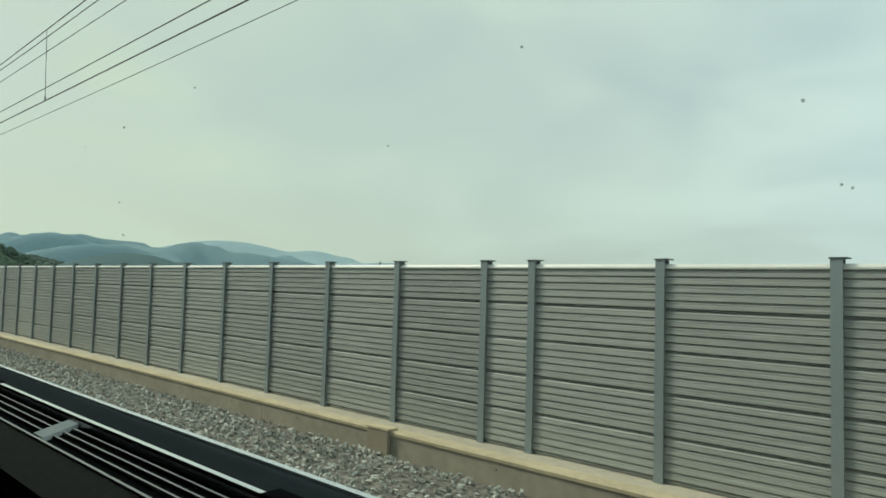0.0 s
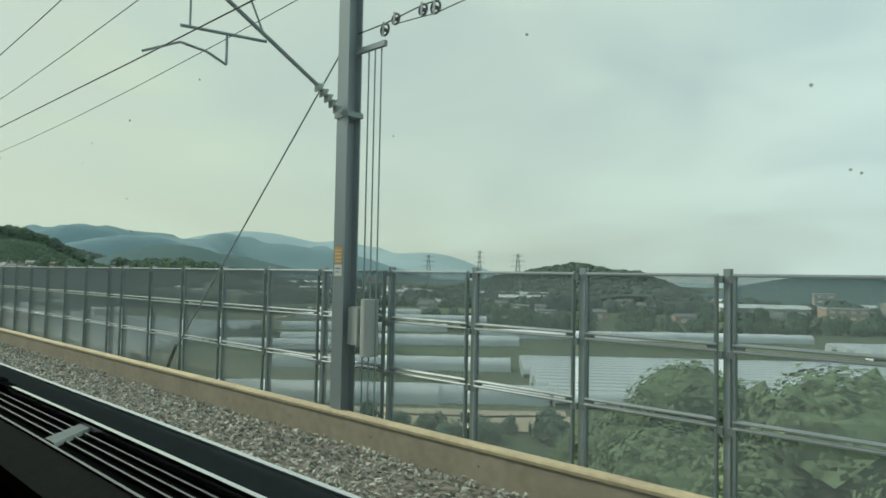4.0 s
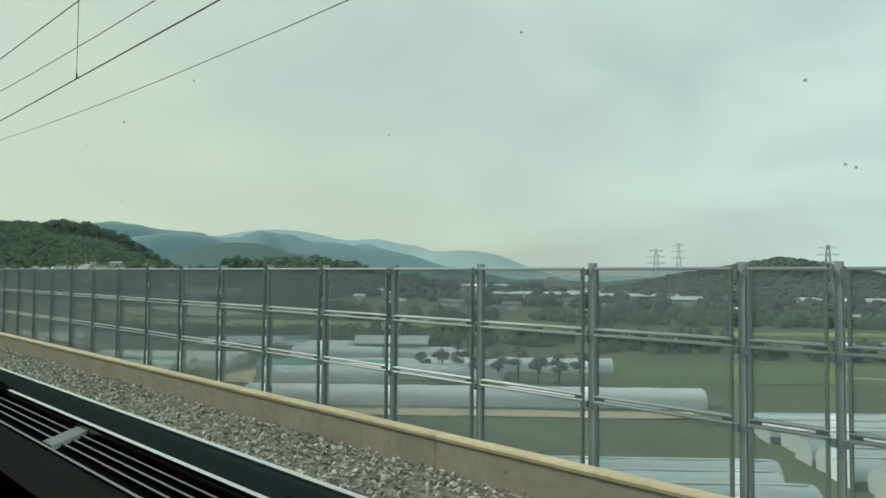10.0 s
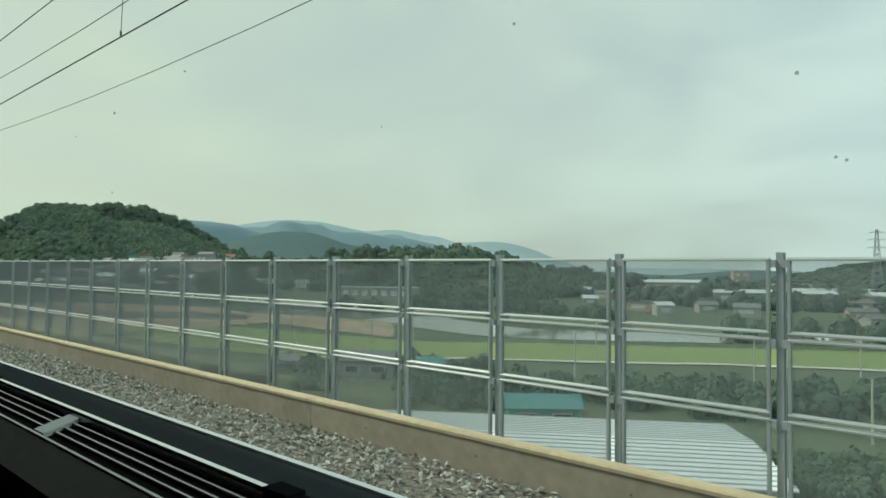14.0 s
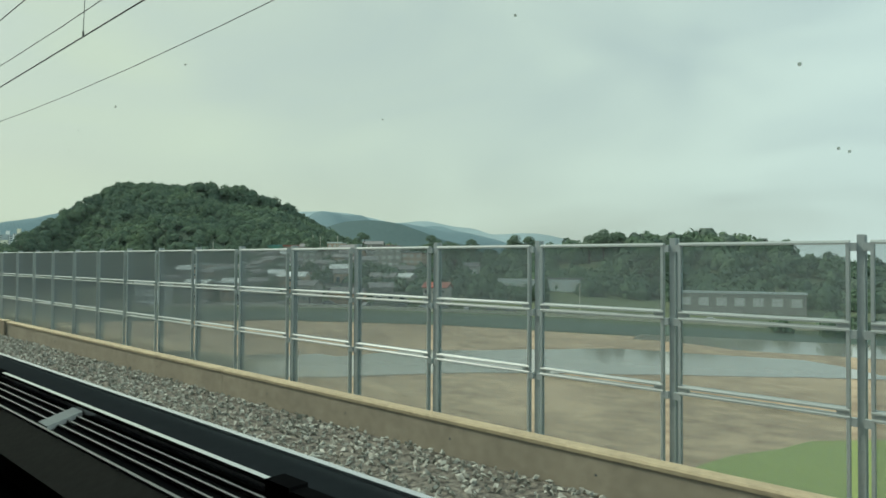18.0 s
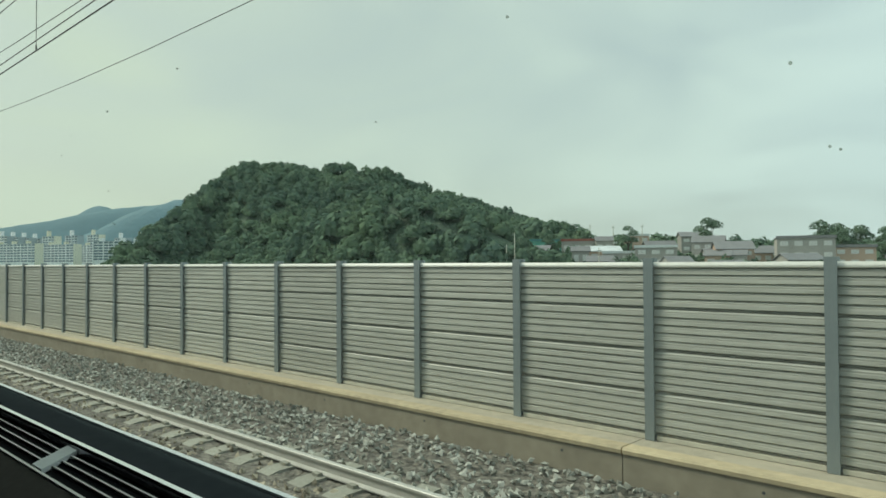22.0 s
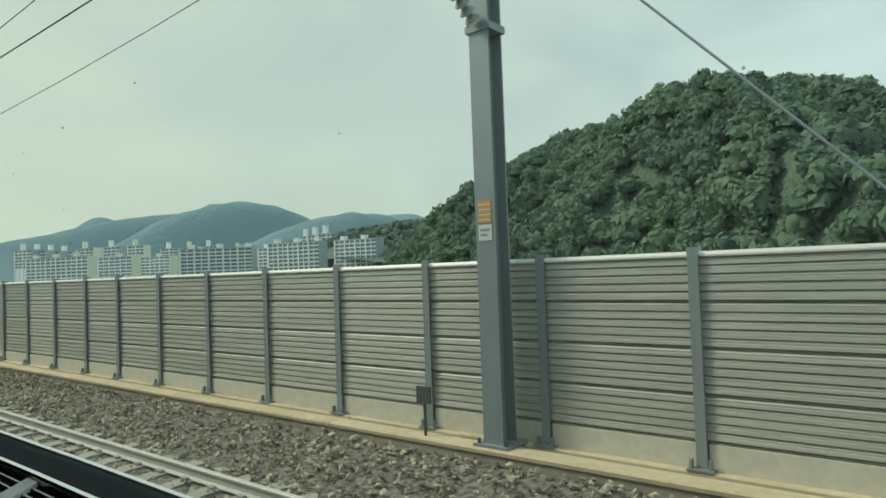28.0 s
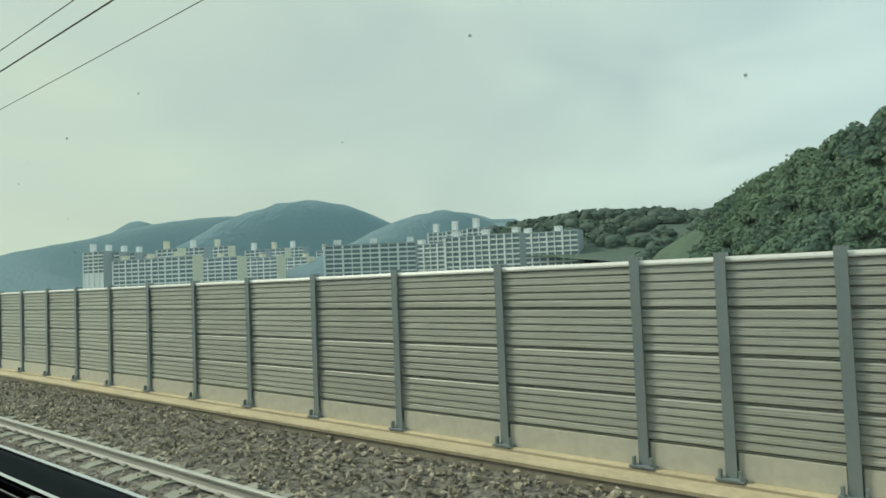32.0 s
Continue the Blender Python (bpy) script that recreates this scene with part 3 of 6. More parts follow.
body_v = [(-SPEED * t - 1.4, y + py, pz if pz < 0 else z - 0.9) for t, y, z in zip(ledge_t, ledge_y, ledge_z) for py, pz in ((0.55, 1), (0.55, -0.5), (0.15, -0.5), (0.15, 1))]
body_f = [(i * 4 + j, i * 4 + (j + 1) % 4, (i + 1) * 4 + (j + 1) % 4, (i + 1) * 4 + j) for i in range(len(ledge_t) - 1) for j in range(4)]
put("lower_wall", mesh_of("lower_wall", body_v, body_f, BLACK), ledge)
skin_v = [(-SPEED * t - 1.4, y + py, z + pz) for t, y, z in zip(ledge_t, ledge_y, ledge_z)
          for py, pz in ((0.605, -0.03), (0.66, -0.5), (0.66, -1.75), (0.61, -1.75), (0.603, -0.5))]
skin_f = [(i * 5 + j, i * 5 + (j + 1) % 5, (i + 1) * 5 + (j + 1) % 5, (i + 1) * 5 + j) for i in range(len(ledge_t) - 1) for j in range(5)]
put("outer_skin", mesh_of("outer_skin", skin_v, skin_f, TRAIN_SKIN), ledge, label="unseen dark outer skin of the train, mirrored in the barrier panes")
# Unseen saloon shell, added in black to keep sky light off the ledge.
saloon = thing("train_saloon", "unseen black train saloon shell, ceiling and far wall, shading the ledge", "train", kind="structure")
shell_v = [(-SPEED * t - 1.4, y + py, z + 0.25 + pz) for t, y, z in zip(ledge_t, ledge_y, ledge_z)
           for py, pz in ((0.52, 1.30), (0.52, 1.40), (-1.9, 1.40), (-1.9, -2.0), (-1.8, -2.0), (-1.8, 1.30))]
shell_f = [(i * 6 + j, i * 6 + (j + 1) % 6, (i + 1) * 6 + (j + 1) % 6, (i + 1) * 6 + j) for i in range(len(ledge_t) - 1) for j in range(6)]
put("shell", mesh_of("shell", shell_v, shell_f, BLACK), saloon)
roof_v = [(-SPEED * t - 1.4, y + py, z + 0.25 + pz) for t, y, z in zip(ledge_t, ledge_y, ledge_z)
          for py, pz in ((0.60, 1.32), (0.50, 1.75), (-0.1, 2.0), (-1.95, 2.0), (-1.95, 1.41), (0.53, 1.41), (0.53, 1.32))]
roof_f = [(i * 7 + j, i * 7 + (j + 1) % 7, (i + 1) * 7 + (j + 1) % 7, (i + 1) * 7 + j) for i in range(len(ledge_t) - 1) for j in range(7)]
put("roof_skin", mesh_of("roof_skin", roof_v, roof_f, TRAIN_SKIN), saloon)
floor_v = [(-SPEED * t - 1.4, y + py, -0.5 + pz) for t, y in zip(ledge_t, ledge_y) for py, pz in ((0.15, 0.45), (0.15, 0.35), (-1.8, 0.35), (-1.8, 0.45))]
floor_f = [(i * 4 + j, i * 4 + (j + 1) % 4, (i + 1) * 4 + (j + 1) % 4, (i + 1) * 4 + j) for i in range(len(ledge_t) - 1) for j in range(4)]
put("saloon_floor", mesh_of("saloon_floor", floor_v, floor_f, LEDGE_BROWN), saloon)
glass_v = [(-SPEED * t - 1.4, y + py, z + pz) for t, y, z in zip(ledge_t, ledge_y, ledge_z) for py, pz in ((0.552, 0.0), (0.558, 0.0), (0.558, 1.56), (0.552, 1.56))]
glass_f = [(i * 4 + j, i * 4 + (j + 1) % 4, (i + 1) * 4 + (j + 1) % 4, (i + 1) * 4 + j) for i in range(len(ledge_t) - 1) for j in range(4)]
pane = put("window_glass", mesh_of("window_glass", glass_v, glass_f, TRAIN_GLASS), saloon, label="faintly green dusty train window glass with an added glare veil")
pane.visible_shadow = False
specks = Shape()
cam_z = [r[2] for r in PATH]
for k in range(-3, 963):
    for dx, dz, r in SPECKS:
        x = dx - 1.3 * k
        t = -(x - dx) / SPEED
        y, z = float(np.interp(t, ledge_t, ledge_y)) + 0.5615, float(np.interp(t, range(33), cam_z)) + dz
        specks.tube((x, y - 0.0005, z), (x, y + 0.002, z), r, 5, r * 0.6)
tagged(put("dirt_specks", specks.mesh("dirt_specks", SPECK), saloon, label="small dried dirt specks on the window glass"), kind="stuff")
clips, ends = Shape(), Shape()
for k in range(-4, 964):
    x = -1.30 - 1.3 * k
    t = -x / SPEED
    z, y = float(np.interp(t - 1.4 / SPEED, ledge_t, ledge_z)), float(np.interp(t - 1.4 / SPEED, ledge_t, ledge_y))
    q = len(clips.v)
    clips.v += [(x + dx + w, y + dy, z + dz) for w in (-0.024, 0.024) for dx, dy in ((0.02, 0.386), (-0.06, 0.47)) for dz in (-0.008, 0.001)]
    clips.f += [tuple(q + i for i in g) for g in BOX]
    x += 0.58
    z, y = float(np.interp((-x - 1.4) / SPEED, ledge_t, ledge_z)), float(np.interp((-x - 1.4) / SPEED, ledge_t, ledge_y))
    ends.box(x, x + 0.05, y + 0.466, y + 0.494, z - 0.02, z + 0.014).box(x + 0.05, x + 0.13, y + 0.468, y + 0.4915, z - 0.02, z + 0.0095)
tagged(put("clip", clips.mesh("clip", CLIP), ledge, label="pale grey plastic clips across the grille"), kind="stuff")
tagged(put("strip_end", ends.mesh("strip_end", BLACK), ledge, label="black end caps on the metal strip"), kind="stuff")

# ---- kerb ----
NEW_KERB = -1086.0
kerb = thing("kerb", "long weathered concrete kerb with a yellowish worn top", "kerb", kind="structure")
CLEAR = (-846.1, -131.4)
raised_profile = [(6.035, -1.4), (6.035, 0.03), (6.19, 0.03), (6.19, -0.25), (6.87, -0.25), (6.87, -1.4)]
old_profile = [(6.035, -1.4), (6.035, -0.06), (6.87, -0.06), (6.87, -1.4)]
x = X_START
piece = {}
while x > NEW_KERB:
    w = min(9.9, x - NEW_KERB)
    if w < 1:
        break
    raised = CLEAR[0] < x - 5 < CLEAR[1]
    if (round(w, 2), raised) not in piece:
        piece[(round(w, 2), raised)] = Shape().sweep(raised_profile if raised else old_profile, -w + 0.012, 0).mesh("kerb_piece", CONCRETE)
    put("kerb_piece", piece[(round(w, 2), raised)], kerb, (x, 0, 0))
    x -= w
new_profile = [(6.035, -1.4), (6.035, -0.06), (6.26, -0.06), (6.27, -0.10), (6.36, -0.10), (6.37, -0.06), (6.87, -0.06), (6.87, -1.4)]
piece_new = Shape().sweep(new_profile, -9.888, 0).mesh("kerb_piece", CONCRETE)
x = NEW_KERB
while x > X_END:
    put("kerb_piece", piece_new, kerb, (x, 0, 0))
    x -= 9.9
cope = Shape().sweep([(6.015, -0.058), (6.01, -0.02), (6.03, 0.0), (6.195, 0.0), (6.20, -0.01), (6.20, -0.058)], -9.885, 0).mesh("coping", COPING)
cope_raised = Shape().sweep([(6.015, 0.032), (6.01, 0.07), (6.03, 0.09), (6.18, 0.09), (6.20, 0.07), (6.20, 0.032)], -9.885, 0).mesh("coping", COPING)
cope_grey = Shape().sweep([(6.205, -0.058), (6.205, -0.004), (6.86, -0.004), (6.88, -0.02), (6.88, -0.058)], -9.885, 0).mesh("coping_back", COPING_PALE)
cope_front = Shape().sweep([(6.015, -0.058), (6.01, -0.02), (6.03, 0.0), (6.25, 0.0), (6.262, -0.012), (6.262, -0.058)], -9.885, 0).mesh("coping", COPING)
cope_back = Shape().sweep([(6.368, -0.058), (6.368, -0.012), (6.38, 0.0), (6.86, 0.0), (6.88, -0.02), (6.88, -0.058)], -9.885, 0).mesh("coping", COPING)
x = X_START
while x > X_END:
    for part_mesh in ((cope_raised,) if CLEAR[0] < x - 5 < CLEAR[1] else (cope, cope_grey) if x > NEW_KERB else (cope_front, cope_back)):
        grey = part_mesh.name.startswith("coping_back")
        put("coping_back" if grey else "coping", part_mesh, kerb, (x, 0, 0), "pale dirty concrete top" if grey else "worn yellowish coping")
    x -= 9.9
x = NEW_KERB
# Dark brown strip laid along the bottom of the cable groove.
dirt = Shape().sweep([(6.272, -0.097), (6.272, -0.058), (6.30, -0.05), (6.33, -0.06), (6.358, -0.055), (6.358, -0.097)], -9.885, 0).mesh("joint_dirt", BED)
while x > X_END:
    put("joint_dirt", dirt, kerb, (x, 0, 0), "dark brown strip in the cable groove")
    x -= 9.9
# Dark discs on the face stand in for the shaded drain holes.
holes = Shape()
for k in range(700):
    holes.tube((X_START - 1.93 * k, 6.0345, -0.15), (X_START - 1.93 * k, 6.03, -0.15), 0.014, 8)
tagged(put("weep_holes", holes.mesh("weep_holes", CAP), kerb, label="small dark discs for drain holes in the kerb face"), kind="stuff")

# ---- noise barrier ----
BAY = 1.6
RUNS = [6.61, -5.32, -40.65, -47.75, -79.68, -89.9, -116.84, -131.4, -156.79, -173.6, -273.84, -313.31, -352.24, -391.4, -392.2,
        -430.2, -431.0, -470.05, -470.85, -509.69, -510.49, -547.79, -585.5, -588.49, -701.55, -741.61, -780.6, -782.41, -784.28, -787.19, -790.68,
        -820.65, -821.92, -846.1, -857.7, -896.9, -935.65, -1052.8, -1092.45, -1106.7, -1131.69, -1143.7, -1170.7, -1179.54,
        -1209.73, -1213.72, -1249.86, -1250.66, X_END]
posts = []
for a, b in zip(RUNS, RUNS[1:]):
    x = a
    while x > b + 0.62:
        posts.append(round(x, 3))
        x -= BAY


def louvre_mesh(width, z0, z1, boards, metal, ribs=5):
    """Pressed metal boards with uneven ribs, a dark joint between boards and a pale top rail."""
    rg = np.random.RandomState(int(width * 100))
    prof = []
    h = (z1 - z0) / boards
    r = (h - 0.024) / ribs
    for i in range(boards):
        z = z0 + i * h
        prof += [(0.034, z), (0.034, z + 0.009), (0.012, z + 0.010), (0.012, z + 0.014), (0.034, z + 0.015), (0.034, z + 0.023)]
        for k in range(ribs):
            a = z + 0.024 + r * k
            d, u, w = rg.uniform(0.016, 0.026), rg.uniform(0.09, 0.14), rg.uniform(0.46, 0.58)
            prof += [(d, a), (0.0, a + r * u), (0.002, a + r * w), (0.010, a + r * (w + 0.04)), (0.008, a + r * 0.74), (d - 0.004, a + r * 0.93), (d, a + r * 0.95)]
    prof += [(0.0, z1 - 0.005), (0.1, z1 - 0.005), (0.1, z0)]
    body = Shape().sweep([(y - 0.03, z) for y, z in prof], -width, 0)
    n = len(body.f)
    body.sweep([(-0.034, z1 - 0.004), (-0.042, z1 + 0.004), (-0.042, z1 + 0.02), (-0.022, z1 + 0.05), (0.07, z1 + 0.05), (0.07, z1 - 0.004)], -width, 0)
    me = body.mesh("panel", metal)
    me.materials.append(LOUVRE_TOP)
    me.polygons.foreach_set("material_index", [0] * n + [1] * (len(body.f) - n))
    return me


def h_column(w, d, t, z0, z1):
    """An H-shaped steel column, flanges across the track."""
    prof = [(-w, -d), (w, -d), (w, -d + t), (t / 2, -d + t), (t / 2, d - t), (w, d - t), (w, d), (-w, d), (-w, d - t), (-t / 2, d - t), (-t / 2, -d + t), (-w, -d + t)]
    n = len(prof)
    s = Shape()
    s.v = [(x, y, z) for z in (z0, z1) for x, y in prof]
    s.f = [(i, (i + 1) % n, n + (i + 1) % n, n + i) for i in range(n)]
    for k in (0, n):
        s.f += [tuple(k + i for i in g) for g in ((0, 1, 2, 11), (2, 3, 10, 11), (3, 4, 9, 10), (4, 5, 8, 9), (5, 6, 7, 8))]
    return s


def h_post(z0, z1, w=0.098, d=0.12):
    return h_column(w / 2, d / 2, 0.018, z0, z1)


def foot_post(top, foot):
    s = h_post(0, top)
    if foot:
        s.box(-0.12, 0.12, -0.13, 0.10, 0.001, 0.022)
        for dx in (-0.085, 0.085):
            s.box(dx - 0.012, dx + 0.012, -0.11, -0.06, 0.022, 0.10)
            s.tube((dx, -0.10, 0.022), (dx, -0.10, 0.05), 0.016, 6)
    return s


def frame_mesh(width, h, metal):
    """The frame of one bay: three glazed cells with bright rails, held apart by small spacer blocks, with lugs towards the posts."""
    s, rails = Shape(), Shape()
    b, w = 0.033, 0.026
    for i in range(3):
        z0, z1 = 0.01 + i * h, 0.01 + (i + 1) * h - 0.028
        for z in (z0 if i else -0.12, z1 - b):
            rails.sweep([(-0.030, z), (-0.030, z + 0.45 * b), (-0.012, z + b), (0.028, z + b), (0.028, z)], -width, 0)
        s.box(-width, -width + w, -0.026, 0.026, z0 + b if i else -0.08, z1 - b).box(-w, 0, -0.026, 0.026, z0 + b if i else -0.08, z1 - b)
        s.box(-width - 0.05, -width, -0.02, 0.02, z1 - 0.09, z1 - 0.02).box(0, 0.05, -0.02, 0.02, z1 - 0.09, z1 - 0.02)
        if i < 2:
            s.box(-width, -width + 0.1, -0.02, 0.02, z1, z1 + 0.028).box(-0.1, 0, -0.02, 0.02, z1, z1 + 0.028)
    n = len(s.f)
    k = len(s.v)
    s.v += rails.v
    s.f += [tuple(k + q for q in g) for g in rails.f]
    me = s.mesh("bay_frame", metal)
    me.materials.append(RAIL_DULL if metal is GALV_DARK else RAIL_BRIGHT)
    me.polygons.foreach_set("material_index", [0] * n + [1] * len(rails.f))
    return me


cache = {}


def cached(key, make):
    if key not in cache:
        cache[key] = make()
    return cache[key]


H_OPEN, H_FIRST, H_LATE = 2.165, 2.20, 1.74
section, last = None, None
for x, nxt in zip(posts, posts[1:]):
    width = round(x - nxt, 2)
    style = "clear" if CLEAR[0] < x <= CLEAR[1] else "first" if x > CLEAR[1] else "late" if x > NEW_KERB else "plinth"
    if style != last or section is None or section.location.x - x > 36:
        label = {"clear": "clear acrylic noise barrier in galvanised frames on the viaduct kerb"}.get(style, "grey ribbed metal noise barrier with upright steel posts")
        section = thing("noise_barrier", label, "noise barrier", "noise barriers along the line", at=(x, FENCE_Y, 0))
        last = style
    lx = x - section.location.x
    if style == "clear":
        metal = GALV_DARK if x > -541 else GALV
        put("post", cached(("clear_post", metal.name), lambda: h_post(-0.25, H_OPEN + 0.03, 0.058, 0.10).mesh("post", GALV)), section, (lx, 0.05, 0))
        h = H_OPEN / 3
        if -609.9 < x < -608.2:
            continue
        fr = put("bay_frame", cached(("fr", width, metal.name), lambda: frame_mesh(width - 0.15, h, metal)), section, (lx - 0.075, -0.02, 0))
        for i in range(3):
            put("pane", cached(("pane", width, x > -541, i == 0), lambda: Shape().box(-width + 0.176, -0.026, -0.006, 0.006, 0.034 if i else -0.06, h - 0.062).mesh("pane", SHEET_SMOKY if x > -541 else SHEET)), fr, (0, 0, 0.01 + i * h))
    else:
        top, z0 = {"first": (H_FIRST, 0.02), "late": (H_LATE, 0.05), "plinth": (1.95, 0.24)}[style]
        po = put("post", cached((style, "post"), lambda: foot_post(top + 0.06, style == "plinth").mesh("post", POST)), section, (lx, -0.01, 0))
        if style == "first":
            put("cap", cached("cap", lambda: Shape().box(-0.06, 0.09, -0.07, 0.07, top + 0.062, top + 0.075).mesh("cap", CAP)), po)
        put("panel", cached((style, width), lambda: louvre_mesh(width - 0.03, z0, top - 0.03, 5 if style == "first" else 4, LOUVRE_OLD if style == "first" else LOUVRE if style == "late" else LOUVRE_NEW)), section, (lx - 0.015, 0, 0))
        if style != "first":
            put("plinth", cached(("plinth", style, width), lambda: Shape().box(-width + 0.06, -0.06, -0.035, 0.1, 0.002, z0 - 0.004).mesh("plinth", PLINTH)), section, (lx, 0, 0))

# ---- masts and wires ----
MASTS = [2.0, -38.7, -80.87, -122.6, -163.9, -206.0, -250.5, -295.0, -334.5, -377.8, -421.5, -461.6, -503.1, -541.2, -579.1, -616.8, -657.0, -697.8, -736.3,
         -775.6, -811.6, -848.8, -887.2, -920.6, -954.6, -990.0, -1026.0, -1061.6, -1096.1, -1133.6, -1170.2, -1207.4, -1241.5, -1278.0, -1314.0]
MAST_Y = 6.24


def insulator(a, b, r, discs):
    a, b = Vector(a), Vector(b)
    s = Shape().tube(a, b, r * 0.35, 8)
    for i in range(discs):
        p = a.lerp(b, (i + 0.5) / discs)
        d = (b - a) / discs * 0.28
        s.tube(p - d, p + d, r, 10, r * 0.45)
    return s.mesh("insulator", INSULATOR, False)


def build_mast(bracket):
    m = thing("catenary_mast", "grey-blue steel catenary mast with a cantilever arm on the kerb", "mast", "catenary masts", at=(0, MAST_Y, 0))
    put("column", h_column(0.125, 0.13, 0.02, -0.25, 8.6).mesh("column", STEEL), m)
    put("base_plate", Shape().box(-0.22, 0.22, -0.2, 0.2, 0.0, 0.03).mesh("base_plate", STEEL), m)
    for dx in (-0.17, 0.17):
        put("bolt", Shape().tube((dx, -0.15, 0.03), (dx, -0.15, 0.08), 0.02, 6).mesh("bolt", CAP), m)
    put("warning_plate", Shape().box(-0.085, 0.085, -0.137, -0.132, 2.24, 2.48).mesh("warning_plate", PLATE_YELLOW), m, label="yellow striped warning plate")
    stripes = Shape()
    for i in range(4):
        stripes.box(-0.075, 0.075, -0.1395, -0.1375, 2.265 + i * 0.055, 2.275 + i * 0.055)
    put("warning_bars", stripes.mesh("warning_bars", PLATE_WHITE), m)
    plate = put("white_plate", Shape().box(-0.085, 0.085, -0.137, -0.132, 2.05, 2.22).mesh("white_plate", PLATE_WHITE), m, label="white mast plate with grey bars")
    put("bars", Shape().box(-0.06, 0.06, -0.1395, -0.1375, 2.15, 2.175).box(-0.06, 0.03, -0.1395, -0.1375, 2.10, 2.12).mesh("bars", STEEL), plate)
    # feeder bracket on top with its hanging insulator
    put("top_arm", Shape().box(-0.04, 0.04, -1.4, 0.13, 8.6, 8.68).tube((0, -1.3, 8.6), (0, -1.3, 7.9), 0.012, 6).mesh("top_arm", STEEL), m)
    put("insulator", insulator((0, -1.3, 7.9), (0, -1.3, 7.38), 0.07, 7), m)
    # cantilever: top tube, sloping strut, registration tube and steady arm
    put("top_tube", Shape().tube((0, -0.75, 6.44), (0, -3.15, 6.22), 0.028, 8).mesh("top_tube", STEEL), m)
    put("insulator", insulator((0, -0.22, 6.49), (0, -0.75, 6.44), 0.095, 5), m, label="ribbed glass insulator")
    put("strut", Shape().tube((0, -0.62, 4.83), (0, -3.1, 6.2), 0.03, 8).mesh("strut", STEEL), m)
    put("insulator", insulator((0, -0.2, 4.52), (0, -0.62, 4.83), 0.095, 5), m, label="ribbed glass insulator")
    put("registration_tube", Shape().tube((0, -1.45, 5.22), (0, -2.65, 5.10), 0.022, 8).mesh("registration_tube", STEEL), m)
    put("brace", Shape().tube((0, -1.5, 5.32), (0, -2.0, 6.32), 0.014, 6).tube((0, -2.53, 5.11), (0, -2.53, 5.88), 0.014, 6).mesh("brace", STEEL), m)
    arm = [(0, -2.03, 5.14), (0, -2.03, 4.76), (0, -2.3, 4.86), (0, -2.65, 4.89), (0, -3.1, 4.66)]
    put("steady_arm", Shape().line(arm, 0.017, 6).mesh("steady_arm", STEEL), m)
    clamp = Shape()
    for z in (4.47, 6.5):
        clamp.box(-0.16, 0.16, -0.15, 0.15, z - 0.04, z + 0.04)
    put("clamp", clamp.mesh("clamp", STEEL), m)
    if bracket == "across":
        put("cross_bracket", Shape().box(-0.06, 0.06, -0.9, 0.75, 4.42, 4.52).box(-0.07, 0.07, -0.92, -0.84, 4.38, 4.56).mesh("cross_bracket", STEEL), m)
        put("insulator", insulator((0, -0.85, 4.56), (-0.25, -1.15, 5.0), 0.06, 6), m)
        put("insulator", insulator((0, 0.7, 4.56), (-0.2, 0.5, 5.0), 0.06, 6), m)
    if bracket == "along":
        put("cross_bracket", Shape().box(-0.86, 0.72, -0.22, -0.135, 4.43, 4.53).box(-0.88, -0.81, -0.24, -0.12, 4.40, 4.56).box(0.66, 0.74, -0.24, -0.12, 4.40, 4.56).mesh("cross_bracket", STEEL), m)
        put("insulator", insulator((-0.83, -0.18, 4.56), (-1.30, -0.35, 5.15), 0.06, 9), m)
        put("insulator", insulator((0.66, -0.18, 4.56), (0.42, -0.3, 5.2), 0.06, 9), m)
    return m


plain, along, crossed = build_mast(""), build_mast("along"), build_mast("across")
plain.location.x, along.location.x, crossed.location.x = MASTS[0], MASTS[2], MASTS[3]
for i, x in enumerate(MASTS):
    if i in (19, 20):
        copy_thing(crossed, pose(x, MAST_Y, 0))
    elif i not in (0, 2, 3):
        mast = copy_thing(plain, pose(x, MAST_Y, 0))
        for piece_of in mast.children:
            if x < -1086 and ("plate" in piece_of.name or "bars" in piece_of.name) and "base" not in piece_of.name:
                piece_of.location.z += 0.13


def span(points_y, sag, a, b, z0, z1, k=10):
    return [(a + (b - a) * i / k, points_y[0] + (points_y[1] - points_y[0]) * i / k, z0 + (z1 - z0) * i / k - 4 * sag * i / k * (1 - i / k)) for i in range(k + 1)]


def wires(name, label, make, r):
    s = Shape()
    for n, (a, b) in enumerate(zip(MASTS, MASTS[1:])):
        s.line(make(n, a, b), r, 5)
    return tagged(new(name, s.mesh(name, WIRE)), label, "wire", "overhead wires")


def stagger(n):
    return MAST_Y - 3.1 + 0.1 * (-1) ** n


def earth_z(n):
    return 7.0 if n in (1, 2, 11, 12) else 7.3 if n in (19, 20) else 6.85


def earth_sag(n):
    return 0.1 if n < 3 or n > 28 else 0.35 if n in (11, 12) else 0.6


wires("contact_wire", "taut dark contact wire held by the mast arms", lambda n, a, b: span((stagger(n), stagger(n + 1)), 0.02, a, b, 4.67, 4.67), 0.009)
wires("messenger_wire", "sagging messenger wire above the contact wire", lambda n, a, b: span((MAST_Y - 3.1, MAST_Y - 3.1), 0.5, a, b, 6.22, 6.22), 0.008)
wires("feeder_wire", "feeder wire hung from the mast tops", lambda n, a, b: span((MAST_Y - 1.3, MAST_Y - 1.3), 0.05 if n < 3 else 0.6, a, b, 7.38, 7.38), 0.009)
